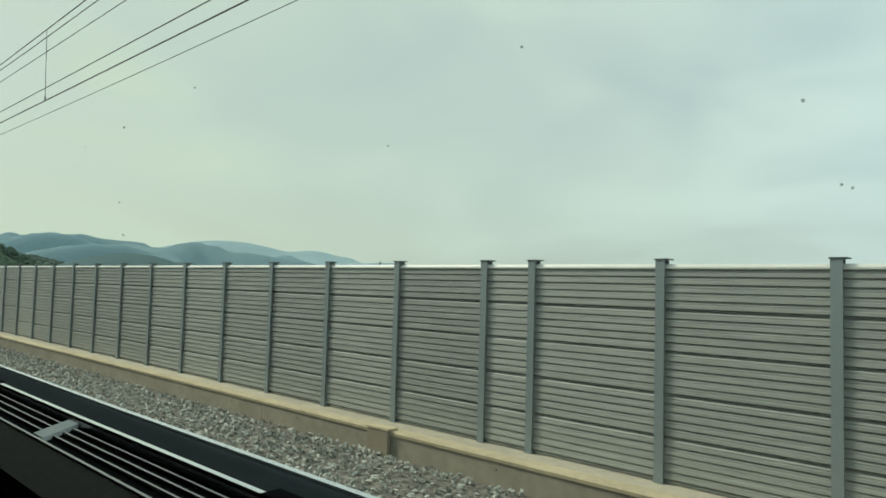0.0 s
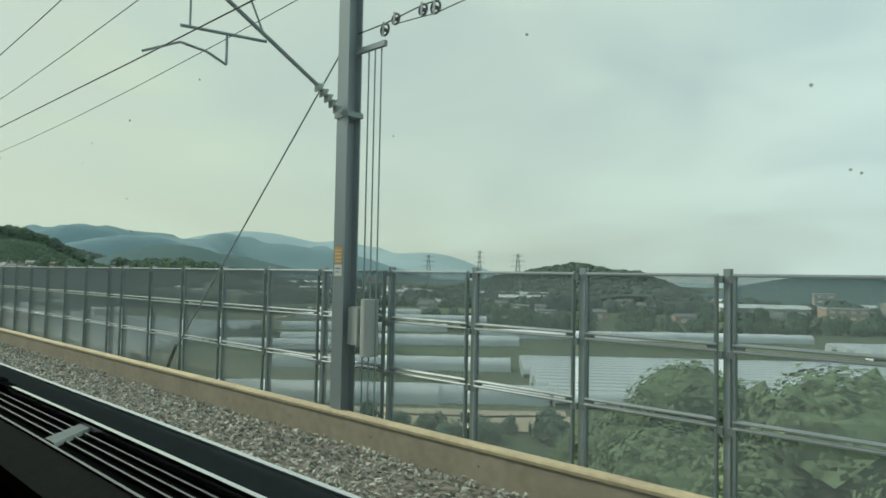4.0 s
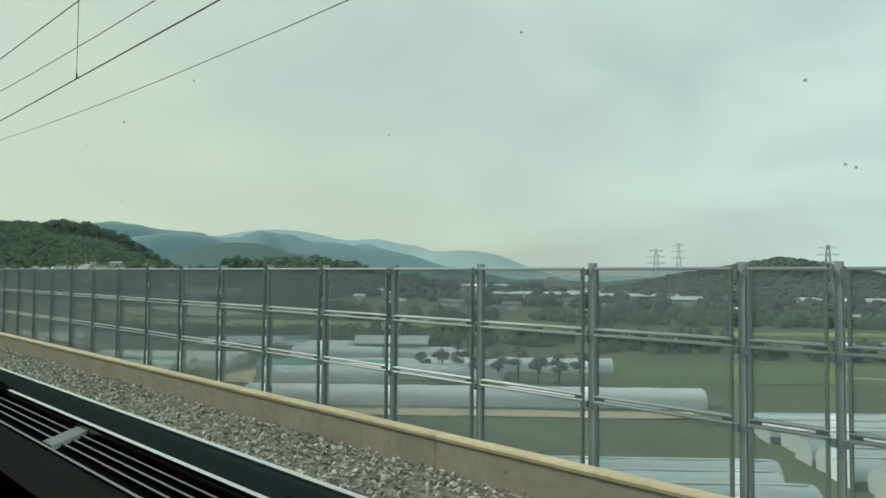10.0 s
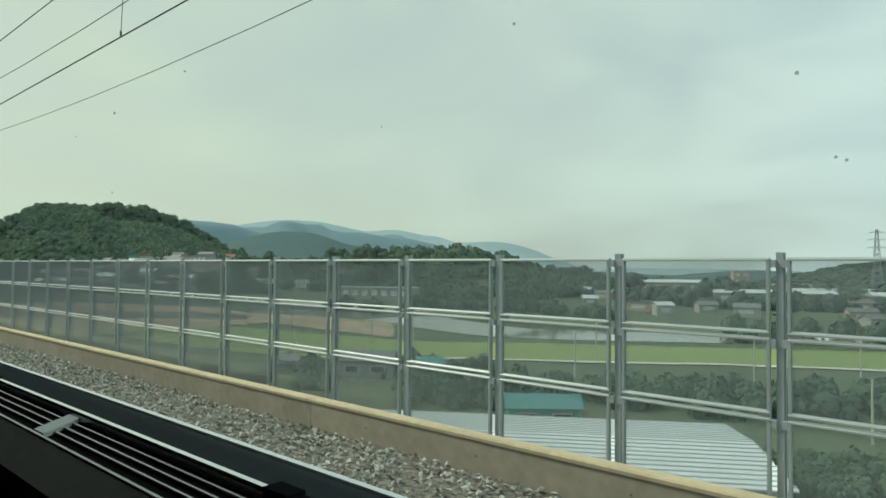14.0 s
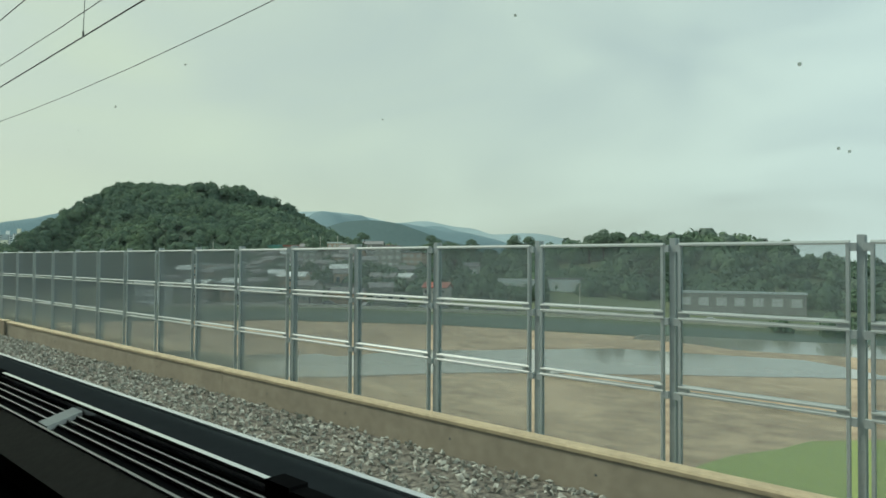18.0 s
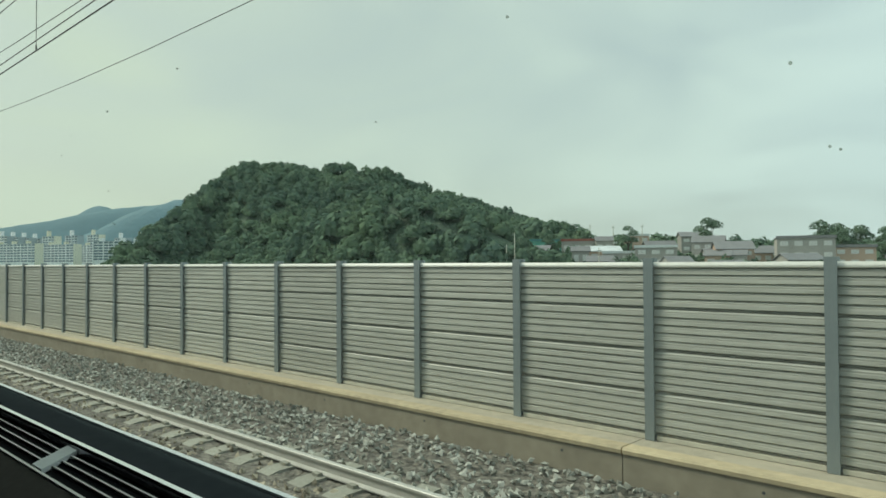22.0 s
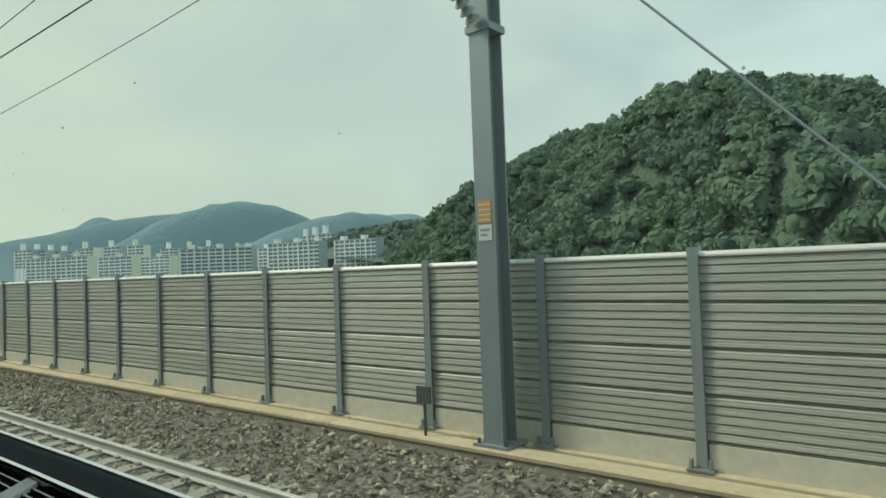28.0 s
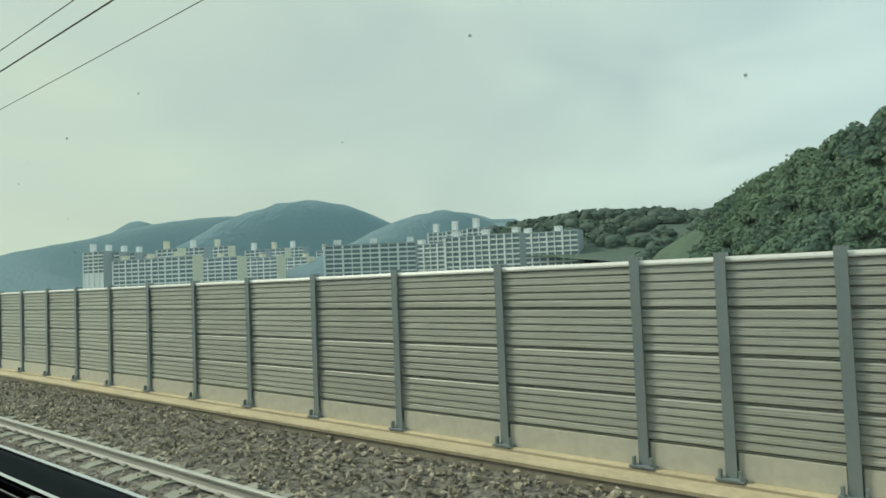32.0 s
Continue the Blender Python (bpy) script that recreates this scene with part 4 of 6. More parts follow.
wires("earth_wire", "thin earth wire strung along the masts", lambda n, a, b: span((MAST_Y + 0.14, MAST_Y + 0.14), earth_sag(n), a, b, earth_z(n), earth_z(n + 1)), 0.0085)
over = Shape()
for n in (0, 1, 2, 20, 21, 22):
    over.line(span((stagger(n) + 0.45, stagger(n + 1) + 0.45), 0.02, MASTS[n], MASTS[n + 1], 5.27, 5.27), 0.008, 5)
tagged(new("overlap_wire", over.mesh("overlap_wire", WIRE)), "second contact wire running beside the first near the tension masts", "wire", "overhead wires")
over = Shape()
for n in (0, 1, 2, 20, 21, 22):
    over.line(span((MAST_Y - 2.6, MAST_Y - 2.6), 0.35, MASTS[n], MASTS[n + 1], 6.55, 6.55), 0.008, 5)
tagged(new("overlap_messenger", over.mesh("overlap_messenger", WIRE)), "second sagging messenger wire near the tension masts", "wire", "overhead wires")
for n, (a, b) in enumerate(zip(MASTS, MASTS[1:])):
    for j in range(1, 6):
        t = j / 6
        x = a + (b - a) * t
        top = 6.22 - 4 * 0.5 * t * (1 - t)
        y = stagger(n) + (stagger(n + 1) - stagger(n)) * t
        s = Shape().tube((x, MAST_Y - 3.1, top), (x, y, 4.66), 0.0045, 4).box(x - 0.009, x + 0.009, y - 0.009, y + 0.009, 4.655, 4.72)
        tagged(new("dropper", s.mesh("dropper", WIRE)), "short dropper wire between messenger and contact wire", "wire", "droppers")


def stay(x, up, foot):
    s = Shape().tube((x, MAST_Y, up), (foot + (x - foot) * 0.07, MAST_Y + 0.05, 0.5), 0.014, 6)
    st = thing("guy_wire", "slanting steel stay wire anchored to the kerb", "guy wire", "stay wires")
    put("cable", s.mesh("cable", STEEL), st)
    put("anchor", Shape().tube((foot, MAST_Y + 0.05, 0.0), (foot + (x - foot) * 0.07, MAST_Y + 0.05, 0.55), 0.035, 6).mesh("anchor", CAP), st)


for x, up, foot in ((-164.02, 5.6, -169.85), (-421.5, 6.1, -416.5), (-503.1, 5.7, -507.6), (-736.3, 5.9, -731.6), (-887.2, 5.6, -892.4), (-1096.1, 6.2, -1090.4), (-1169.9, 5.9, -1174.85)):
    stay(x, up, foot)


def tension_weights(x):
    """Balance weights beside an anchor mast with their guide rods and pulleys."""
    m = thing("tension_weight", "stacked grey balance weights with guide rods beside a mast", "tension weight", "tension weights", at=(x, MAST_Y + 0.05, 0))
    put("weight_stack", Shape().tube((0.52, 0, 0.9), (0.52, 0, 1.72), 0.13, 14).mesh("weight_stack", CABINET), m)
    put("cabinet", Shape().box(0.15, 0.36, -0.1, 0.12, 1.05, 1.6).mesh("cabinet", CABINET), m)
    for dx in (0.38, 0.52, 0.66):
        put("rod", Shape().tube((dx, 0, 0.0), (dx, 0, 5.4), 0.012, 6).mesh("rod", STEEL), m)
    put("pulley_arm", Shape().box(0.1, 0.75, -0.03, 0.03, 5.4, 5.48).mesh("pulley_arm", STEEL), m)
    for dx, dz, r in ((0.72, 5.64, 0.085), (0.95, 5.74, 0.075), (1.50, 5.73, 0.075), (1.74, 5.70, 0.085)):
        ring = [(dx + r * math.cos(a * math.pi / 8), 0, dz + r * math.sin(a * math.pi / 8)) for a in range(17)]
        wheel = put("pulley", Shape().line(ring, 0.017, 6).tube((dx, -0.03, dz), (dx, 0.03, dz), 0.03, 8).mesh("pulley", CAP), m)
        put("cheek", Shape().box(dx - 0.02, dx + 0.02, -0.035, -0.028, dz - r - 0.02, dz + r + 0.02).mesh("cheek", STEEL), wheel)
    put("pulley_rope", Shape().line([(0.12, 0, 5.72), (0.72, 0, 5.73), (1.50, 0, 5.80), (1.74, 0, 5.79), (5.0, 0, 5.92)], 0.01, 5).line([(0.95, 0, 5.67), (1.74, 0, 5.62), (5.0, 0, 5.86)], 0.008, 5).mesh("pulley_rope", WIRE), m)


tension_weights(-163.9)
tension_weights(-887.2)

ant = thing("radio_antenna", "two grey panel antennas on a tube frame beside a mast", "antenna", at=(-920.6, MAST_Y, 0))
put("pole", Shape().tube((0.30, 0.05, 0.0), (0.30, 0.05, 2.75), 0.045, 10).mesh("pole", GALV), ant)
for dx, z0, z1 in ((0.62, 2.7, 4.35), (0.15, 2.65, 4.2)):
    put("panel", Shape().box(dx - 0.11, dx + 0.11, 1.20, 1.32, z0, z1).box(dx - 0.08, dx + 0.08, 1.15, 1.20, z0 + 0.03, z1 - 0.03).mesh("panel", STEEL), ant, label="flat grey antenna panel")
    put("panel_pole", Shape().tube((dx, 1.1, z0 - 0.25), (dx, 1.1, z1 - 0.2), 0.03, 8).mesh("panel_pole", GALV), ant)
for z in (2.9, 3.8):
    put("tube_arm", Shape().line([(0.1, 0, z), (0.2, 0.6, z), (0.15, 1.1, z), (0.62, 1.1, z)], 0.03, 8).mesh("tube_arm", GALV), ant)
cage = Shape()
for z in (1.5, 2.1, 2.7):
    cage.line([(-0.3, -0.15, z), (0.85, -0.15, z), (0.85, 0.2, z)], 0.02, 6)
for dx in (-0.3, 0.6, 0.85):
    cage.tube((dx, -0.15, 1.4), (dx, -0.15, 2.75), 0.02, 6)
put("cage", cage.mesh("cage", GALV), ant)
put("cable", Shape().line([(0.62, 1.1, 2.7), (0.6, 0.9, 2.4), (0.45, 0.4, 2.1), (0.32, 0.1, 1.8)], 0.015, 5).mesh("cable", CAP), ant)
for x in (-6.7, -257.8, -471.5, -531.0, -570.6, -725.1, -788.6, -907.0, -1071.3):
    cv = thing("kerb_cover", "small brown cover box on the kerb face", "cover box", "kerb covers", at=(x, 6.03, 0))
    up = 0.09 if CLEAR[0] < x < CLEAR[1] else 0.0
    put("body", Shape().box(-0.2, 0.2, -0.07, -0.022, -0.34, up - 0.005).mesh("body", LEDGE_COVER), cv)
    put("lid", Shape().box(-0.22, 0.22, -0.08, 0.10, up + 0.004, up + 0.03).mesh("lid", COPING), cv)

for x, y, w, h in ((-922.4, 6.22, 0.40, 0.52), (-921.85, 6.2, 0.26, 0.36), (-607.8, 6.3, 0.55, 0.75), (-196.0, 6.22, 0.30, 0.55)):
    cab = thing("trackside_cabinet", "pale grey metal trackside cabinet on the kerb", "cabinet", "trackside cabinets", at=(x, y, 0))
    put("body", Shape().box(-w / 2, w / 2, -0.16, 0.16, 0.07, h).mesh("body", CABINET), cab)
    put("lid", Shape().box(-w / 2 - 0.02, w / 2 + 0.02, -0.18, 0.18, h, h + 0.03).mesh("lid", CABINET), cab)
    put("door", Shape().box(-w / 2 + 0.03, w / 2 - 0.03, -0.172, -0.161, 0.1, h - 0.03).mesh("door", CABINET), cab)
    for dx in (-w / 2 + 0.04, w / 2 - 0.04):
        put("foot", Shape().box(dx - 0.03, dx + 0.03, -0.12, 0.12, 0.0, 0.07).mesh("foot", CAP), cab)
for x, h in ((-48.2, 0.33), (-1097.05, 0.52)):
    mk = thing("track_marker", "small dark trackside marker board on a short post", "marker", "track markers", at=(x, 6.12, 0))
    put("stake", Shape().tube((0, 0, 0), (0, 0, h), 0.018, 8).mesh("stake", CAP), mk)
    put("board", Shape().box(-0.10, 0.10, -0.03, 0.0, h - 0.15, h + 0.04).mesh("board", CAP), mk)
hz = thing("warning_sign", "dark square sign board and white triangle plate on a steel post", "sign", at=(-196.6, 6.22, 0))
put("post", Shape().tube((0, 0, 0), (0, 0, 3.75), 0.045, 8).mesh("post", STEEL), hz)
put("board", Shape().box(-0.48, 0.42, -0.09, -0.05, 2.63, 3.5).box(-0.3, -0.24, -0.05, 0.0, 2.7, 3.4).mesh("board", CAP), hz)
plate = put("plate", Shape().box(-0.15, 0.15, -0.075, -0.06, 1.98, 2.28).mesh("plate", PLATE_WHITE), hz, label="white plate with a dark triangle")


def triangle(x, y, z, r):
    v = [(x + r * math.sin(a), yy, z + r * math.cos(a)) for yy in (y - 0.004, y) for a in (0, 2.094, 4.189)]
    return mesh_of("triangle", v, [(0, 2, 1), (3, 4, 5), (0, 1, 4, 3), (1, 2, 5, 4), (2, 0, 3, 5)], CAP)


put("triangle", triangle(0, -0.077, 2.11, 0.10), plate)
plate = thing("warning_plate", "white triangle warning plate fixed on the clear barrier", "sign", at=(-195.0, FENCE_Y - 0.06, 1.60))
put("plate", Shape().box(-0.17, 0.17, -0.012, 0.0, -0.17, 0.17).mesh("plate", PLATE_WHITE), plate)
put("triangle", triangle(0, -0.014, -0.02, 0.12), plate)
sg = thing("distance_sign", "blue distance board with pale figures on a thin post", "sign", at=(-588.1, 6.1, 0))
put("post", Shape().tube((0, 0, 0), (0, 0, 1.42), 0.022, 8).mesh("post", STEEL), sg)
bd = put("board", Shape().box(-0.135, 0.135, -0.035, -0.02, 1.14, 1.43).mesh("board", SIGN_BLUE), sg)
put("bars", Shape().box(-0.09, -0.065, -0.039, -0.036, 1.2, 1.37).box(-0.035, 0.02, -0.039, -0.036, 1.2, 1.37).box(0.045, 0.10, -0.039, -0.036, 1.2, 1.37).mesh("bars", SIGN_PALE), bd)

# ---- woods ----
def crown_kit(seed, leaves, size, flutter=0.45):
    """One tree crown: ragged leaf clumps turned every way round a lumpy dome (unit size)."""
    rng = np.random.RandomState(seed)
    v, f = [], []
    for _ in range(leaves):
        a, u = rng.uniform(0, 6.283), rng.uniform(-0.25, 1.0)
        r = math.sqrt(max(0.0, 1 - u * u)) * rng.uniform(0.55, 1.12)
        c = np.array([r * math.cos(a), r * math.sin(a), u * 0.95 * rng.uniform(0.8, 1.08)])
        n = c / (np.linalg.norm(c) + 1e-6) + rng.normal(0, flutter, 3)
        n /= np.linalg.norm(n)
        p = np.cross(n, rng.normal(0, 1, 3))
        p /= np.linalg.norm(p)
        q = np.cross(n, p)
        s = size * rng.uniform(0.6, 1.3)
        k = len(v)
        for da, db in ((-1, -0.45), (0.15, -0.8), (1, 0.2), (-0.1, 0.85)):
            v.append(c + s * (da * p + db * q) * rng.uniform(0.75, 1.2) - n * s * 0.3 * abs(da))
        f += [(k, k + 1, k + 3), (k + 1, k + 2, k + 3)]
    return np.array(v), np.array(f)


def billow_kit(seed, around=9, up=5, ragged=44):
    """One rounded canopy: a lumpy dome with small leaf tufts standing out of it (unit size)."""
    rng = np.random.RandomState(seed)
    off = Vector((seed * 3.7, 1.3, 9.1))
    v, f = [], []
    for j in range(up):
        e = -0.35 + (math.pi / 2 + 0.35) * j / up
        for i in range(around):
            a = 6.283 * (i + 0.5 * (j % 2)) / around
            d = Vector((math.cos(a) * math.cos(e), math.sin(a) * math.cos(e), math.sin(e)))
            r = 1.0 + 0.5 * noise.noise(d * 1.9 + off) + 0.3 * noise.noise(d * 4.5 + off)
            v.append(np.array(d * r))
    v.append(np.array((0, 0, 1.0 + 0.3 * noise.noise(off))))
    for j in range(up - 1):
        for i in range(around):
            k = j * around
            f.append((k + i, k + (i + 1) % around, k + around + (i + 1) % around))
            f.append((k + i, k + around + (i + 1) % around, k + around + i))
    k = (up - 1) * around
    f += [(k + i, k + (i + 1) % around, up * around) for i in range(around)]
    for _ in range(ragged):
        c = v[rng.randint(around, up * around)] * rng.uniform(0.90, 1.02)
        k = len(v)
        for _ in range(3):
            v.append(c + rng.normal(0, 0.14, 3))
        f.append((k, k + 1, k + 2))
    return np.array(v), np.array(f)


def leafy_kit(seed):
    """A canopy of many small leaf clumps over a low dome (unit size)."""
    v, f = billow_kit(seed, 6, 3, 0)
    w, g = crown_kit(seed + 300, 100, 0.2, 0.35)
    return np.concatenate([v * 0.74, w]), np.concatenate([f, g + len(v)])


KITS = [leafy_kit(40 + k) for k in range(9)]
FINE_KITS = [crown_kit(60 + k, 260, 0.13) for k in range(3)]


def dense_kit(seed):
    """A close crown of small leaves over an inner body (unit size)."""
    v, f = billow_kit(seed, 9, 5, 0)
    w, g = crown_kit(seed, 1500, 0.05, 0.2)
    return np.concatenate([v * 0.8, w]), np.concatenate([f, g + len(v)])


NEAR_KITS = [dense_kit(70 + k) for k in range(3)]


def bushy_kit(seed):
    v, f = billow_kit(seed, 7, 4, 0)
    w, g = crown_kit(seed + 500, 34, 0.26)
    return np.concatenate([v * 0.88, w]), np.concatenate([f, g + len(v)])


FAR_KITS = [bushy_kit(80 + k) for k in range(6)]


def grove(name, spots, mat, label, kind="stuff", kits=FAR_KITS, soft=True):
    """Many crowns joined in one mesh; spots are (x, y, z, radius, height)."""
    vs, fs, k = [], [], 0
    rng = np.random.RandomState(len(spots))
    for x, y, z, r, h in spots:
        v, f = kits[rng.randint(len(kits))]
        a = rng.uniform(0, 6.283)
        c, s = math.cos(a), math.sin(a)
        vs.append(np.stack([x + r * (v[:, 0] * c - v[:, 1] * s), y + r * (v[:, 0] * s + v[:, 1] * c), z + h * v[:, 2]], -1))
        fs.append(f + k)
        k += len(v)
    me = mesh_of(name, np.concatenate(vs).tolist(), np.concatenate(fs).tolist(), mat, soft)
    return tagged(new(name, me), label, "trees", kind=kind)


rng = np.random.RandomState(7)
spots = []
for x in np.arange(-1340, -915, 4.7):
    for y in np.arange(96, 345, 4.7):
        px, py = x + rng.uniform(-2.3, 2.3), y + rng.uniform(-2.3, 2.3)
        z = hill_z(px, py)
        gx, gy = (hill_z(px + 2, py) - z) / 2, (hill_z(px, py + 2) - z) / 2
        hidden = gy * 0.98 - gx * 0.17 < -0.3 and gy * 0.26 - gx * 0.97 < -0.3
        if z < ground_z(px, py) + 0.3 or hidden:
            continue
        steep = math.sqrt(1 + gx * gx + gy * gy)
        for _ in range(int(steep * (1.25 if steep < 1.4 else 1.7) + rng.rand())):
            qx, qy = px + rng.uniform(-2.3, 2.3), py + rng.uniform(-2.3, 2.3)
            r = rng.uniform(2.3, 3.7) if rng.rand() < 0.8 else rng.uniform(3.7, 5.0)
            r *= min(1.0, max(0.9, (qy - 40) / 170))
            out = 0.45 * r / steep
            spots.append((qx - gx * out, qy - gy * out, hill_z(qx, qy) + 0.2 + out * (steep - 1), r, r * rng.uniform(0.75, 1.2)))
grove("hill_woods", spots, LEAF, "dense dark green broadleaf woods covering the hill", kits=KITS)
spots = []
for x in np.arange(-1740, -1270, 9):
    for y in np.arange(326, 600, 9):
        px, py = x + rng.uniform(-4, 4), y + rng.uniform(-4, 4)
        z = spur_z(px, py)
        if z > (-16.5 if px > -1390 else -8) and (py > 350 or px > -1390):
            r = rng.uniform(5.0, 7.4)
            spots.append((px, py, z, r, r * rng.uniform(0.7, 1.0)))
grove("ridge_woods", spots, LEAF_FAR_HAZE, "woods on the ridge behind the apartments, greyed for haze")
spots = []
for x in np.arange(-900, -330, 8.5):
    for y in np.arange(390, 745, 8.5):
        px, py = x + rng.uniform(-4, 4), y + rng.uniform(-4, 4)
        z = knoll_z(px, py)
        if z > -15.5:
            r = rng.uniform(4.4, 7.0)
            spots.append((px, py, z - 1.6, r, r * rng.uniform(0.55, 0.85)))
grove("plain_woods", spots, LEAF_FAR_HAZE, "dark woods on the low hills across the plain")

# scattered groves: centre, half widths, turn, number, tree radius
UDIR, NDIR = Vector((0.755, 0.656)), Vector((-0.656, 0.755))
GROVES = [(-812, 236, 30, 20, 20, 60, 3.6), (-850, 292, 60, 34, 10, 150, 4.2), (-770, 300, 55, 26, 10, 110, 4.0), (-748, 262, 40, 16, 20, 60, 3.4),
          (-930, 240, 40, 20, 30, 70, 3.4), (-985, 168, 40, 25, 30, 45, 2.6), (-905, 150, 30, 16, 41, 40, 2.8), (-582, 94, 42, 7, 41, 120, 1.9), (-634, 82, 20, 5, 41, 40, 1.6),
          (-548, 118, 45, 8, 41, 90, 2.0), (-500, 150, 60, 9, 41, 70, 2.6), (-440, 178, 50, 4, 41, 26, 2.2), (-380, 215, 90, 5, 41, 36, 2.6), (-300, 190, 60, 4, 41, 24, 2.4),
          (-520, 260, 120, 8, 41, 60, 3.2), (-650, 330, 120, 16, 30, 80, 3.6), (-450, 330, 120, 14, 41, 60, 3.6), (-300, 300, 90, 10, 41, 40, 3.2), (-205, 60, 10, 4, 41, 8, 1.8),
          (-222, 54, 16, 3, 41, 12, 1.4), (-330, 106, 12, 3, 41, 14, 1.6), (-600, 74, 9, 4, 41, 20, 1.9), (-635, 62, 30, 5, 41, 40, 1.6), (-700, 190, 60, 8, 41, 50, 2.8),
          (-845, 225, 60, 12, 20, 100, 3.4), (-785, 226, 50, 9, 15, 70, 3.2), (-898, 232, 40, 14, 20, 60, 3.4), (-950, 225, 40, 12, 30, 50, 3.0), (-880, 330, 80, 50, 0, 90, 4.5), (-1020, 300, 60, 40, 0, 60, 4.0), (-255, 250, 80, 12, 41, 60, 3.4), (-720, 420, 160, 40, 20, 170, 5.0), (-560, 430, 140, 30, 20, 170, 5.0), (-420, 400, 150, 24, 20, 170, 4.6), (-290, 370, 120, 24, 20, 130, 4.6), (-600, 350, 150, 12, 25, 130, 4.0), (-430, 300, 130, 8, 35, 110, 3.2), (-925, 150, 58, 36, 35, 190, 2.2), (-872, 172, 46, 24, 35, 140, 2.8), (-890, 140, 40, 14, 35, 70, 1.9), (-556, 66, 11, 9, 41, 150, 1.0), (-601, 84, 14, 8, 41, 40, 1.0)]
for n, (cx, cy, a, b, turn, count, r0) in enumerate(GROVES):
    rg = np.random.RandomState(100 + n)
    c, s = math.cos(radians(turn)), math.sin(radians(turn))
    spots = []
    for _ in range(count):
        u, w = rg.uniform(-a, a), rg.uniform(-b, b)
        x, y = cx + u * c - w * s, cy + u * s + w * c
        r = r0 * rg.uniform(0.65, 1.3)
        spots.append((x, y, ground_z(x, y) + r * 0.35, r, r * rg.uniform(0.9, 1.5)))
    grove("grove", spots, LEAF if cy < 320 else LEAF_FAR_HAZE, "dense green bushes and trees between the fields", kits=KITS if cy < 320 else FAR_KITS)


def tree(x, y, height, radius, label, kits=FINE_KITS):
    z = ground_z(x, y)
    t = thing("tree", label, "tree", "single trees", at=(x, y, z))
    rg = np.random.RandomState(int(abs(x * 7 + y)))
    trunk = Shape()
    trunk.tube((0, 0, 0), (0.1, 0.05, height * 0.5), radius * 0.09, 8, radius * 0.055)
    tips = []
    for i in range(5):
        a = 6.283 * i / 5 + rg.uniform(-0.4, 0.4)
        tip = (math.cos(a) * radius * 0.55, math.sin(a) * radius * 0.55, height * rg.uniform(0.42, 0.78))
        trunk.tube((0.05, 0, height * rg.uniform(0.22, 0.4)), tip, radius * 0.045, 6, radius * 0.015)
        tips.append(tip)
    tips.append((0, 0, height - radius * 0.55))
    put("trunk", trunk.mesh("trunk", BARK), t)
    vs, fs, k = [], [], 0
    for tip in tips:
        v, f = kits[rg.randint(3)]
        r = radius * rg.uniform(0.5, 0.68)
        vs.append(np.stack([tip[0] + r * v[:, 0], tip[1] + r * v[:, 1], tip[2] + r * 0.8 * v[:, 2]], -1))
        fs.append(f + k)
        k += len(v)
    put("crown", mesh_of("crown", np.concatenate(vs).tolist(), np.concatenate(fs).tolist(), LEAF_NEAR if kits is NEAR_KITS else LEAF), t)


for x, y, h, r in ((-167, 26, 16.1, 4.3), (-161.5, 25, 16.2, 4.7), (-156, 26, 15.8, 4.4), (-170, 29, 12.4, 3.4), (-163.5, 30, 15.2, 4.4), (-158, 21, 14.6, 3.6), (-150, 24, 14.6, 4.2), (-173, 33, 9.8, 3.0), (-178, 40, 9.2, 2.6), (-184, 46, 7.5, 2.2)):
    tree(x, y, h, r, "tall leafy green tree close to the viaduct", NEAR_KITS)
for i in range(9):
    p = Vector((-477, 88.5)) + Vector((3.3, 1.45)) * i
    tree(p.x, p.y, 4.6 + 0.8 * (i % 3), 1.7, "round dark green tree in a row beside greenhouses")
for x, y, h in ((-847, 264, 15.5), (-842, 268, 13.5), (-853, 262, 13), (-916, 293, 17), (-909, 296, 15), (-886, 205, 13), (-878, 200, 14), (-898, 212, 12), (-812, 236, 17.5), (-806, 232, 16), (-818, 240, 15), (-968, 172, 9), (-948, 182, 10), (-930, 196, 12), (-905, 215, 13), (-890, 225, 13)):
    tree(x, y, h, h * 0.3, "large dark green tree above the village")


# ---- fields, river and roads ----
def patch(name, mat, corners, lift, label, category):
    """A flat piece of land with a lightly wandering edge."""
    pts = []
    for (ax, ay), (bx, by) in zip(corners, corners[1:] + corners[:1]):
        n = max(2, int(math.hypot(bx - ax, by - ay) / 5))
        for i in range(n):
            x, y = ax + (bx - ax) * i / n, ay + (by - ay) * i / n
            pts.append((x + 1.1 * noise.noise(Vector((x / 7, y / 7, 3))), y + 1.1 * noise.noise(Vector((x / 7, y / 7, 9)))))
    bm = bmesh.new()
    low = [bm.verts.new((x, y, ground_z(x, y) + lift)) for x, y in pts]
    face = bm.faces.new(low)
    bmesh.ops.triangulate(bm, faces=[face])
    if min(x for x, _ in pts) < -650 < max(x for x, _ in pts) + 40:
        for _ in range(6):
            long = [e for e in bm.edges if e.calc_length() > 7]
            if not long:
                break
            bmesh.ops.subdivide_edges(bm, edges=long, cuts=1)
            bmesh.ops.triangulate(bm, faces=bm.faces[:])
        for v in bm.verts:
            v.co.z = ground_z(v.co.x, v.co.y) + lift
    me = bpy.data.meshes.new(name)
    bm.to_mesh(me)
    bm.free()
    me.materials.append(mat)
    return tagged(new(name, me), label, category, kind="structure")


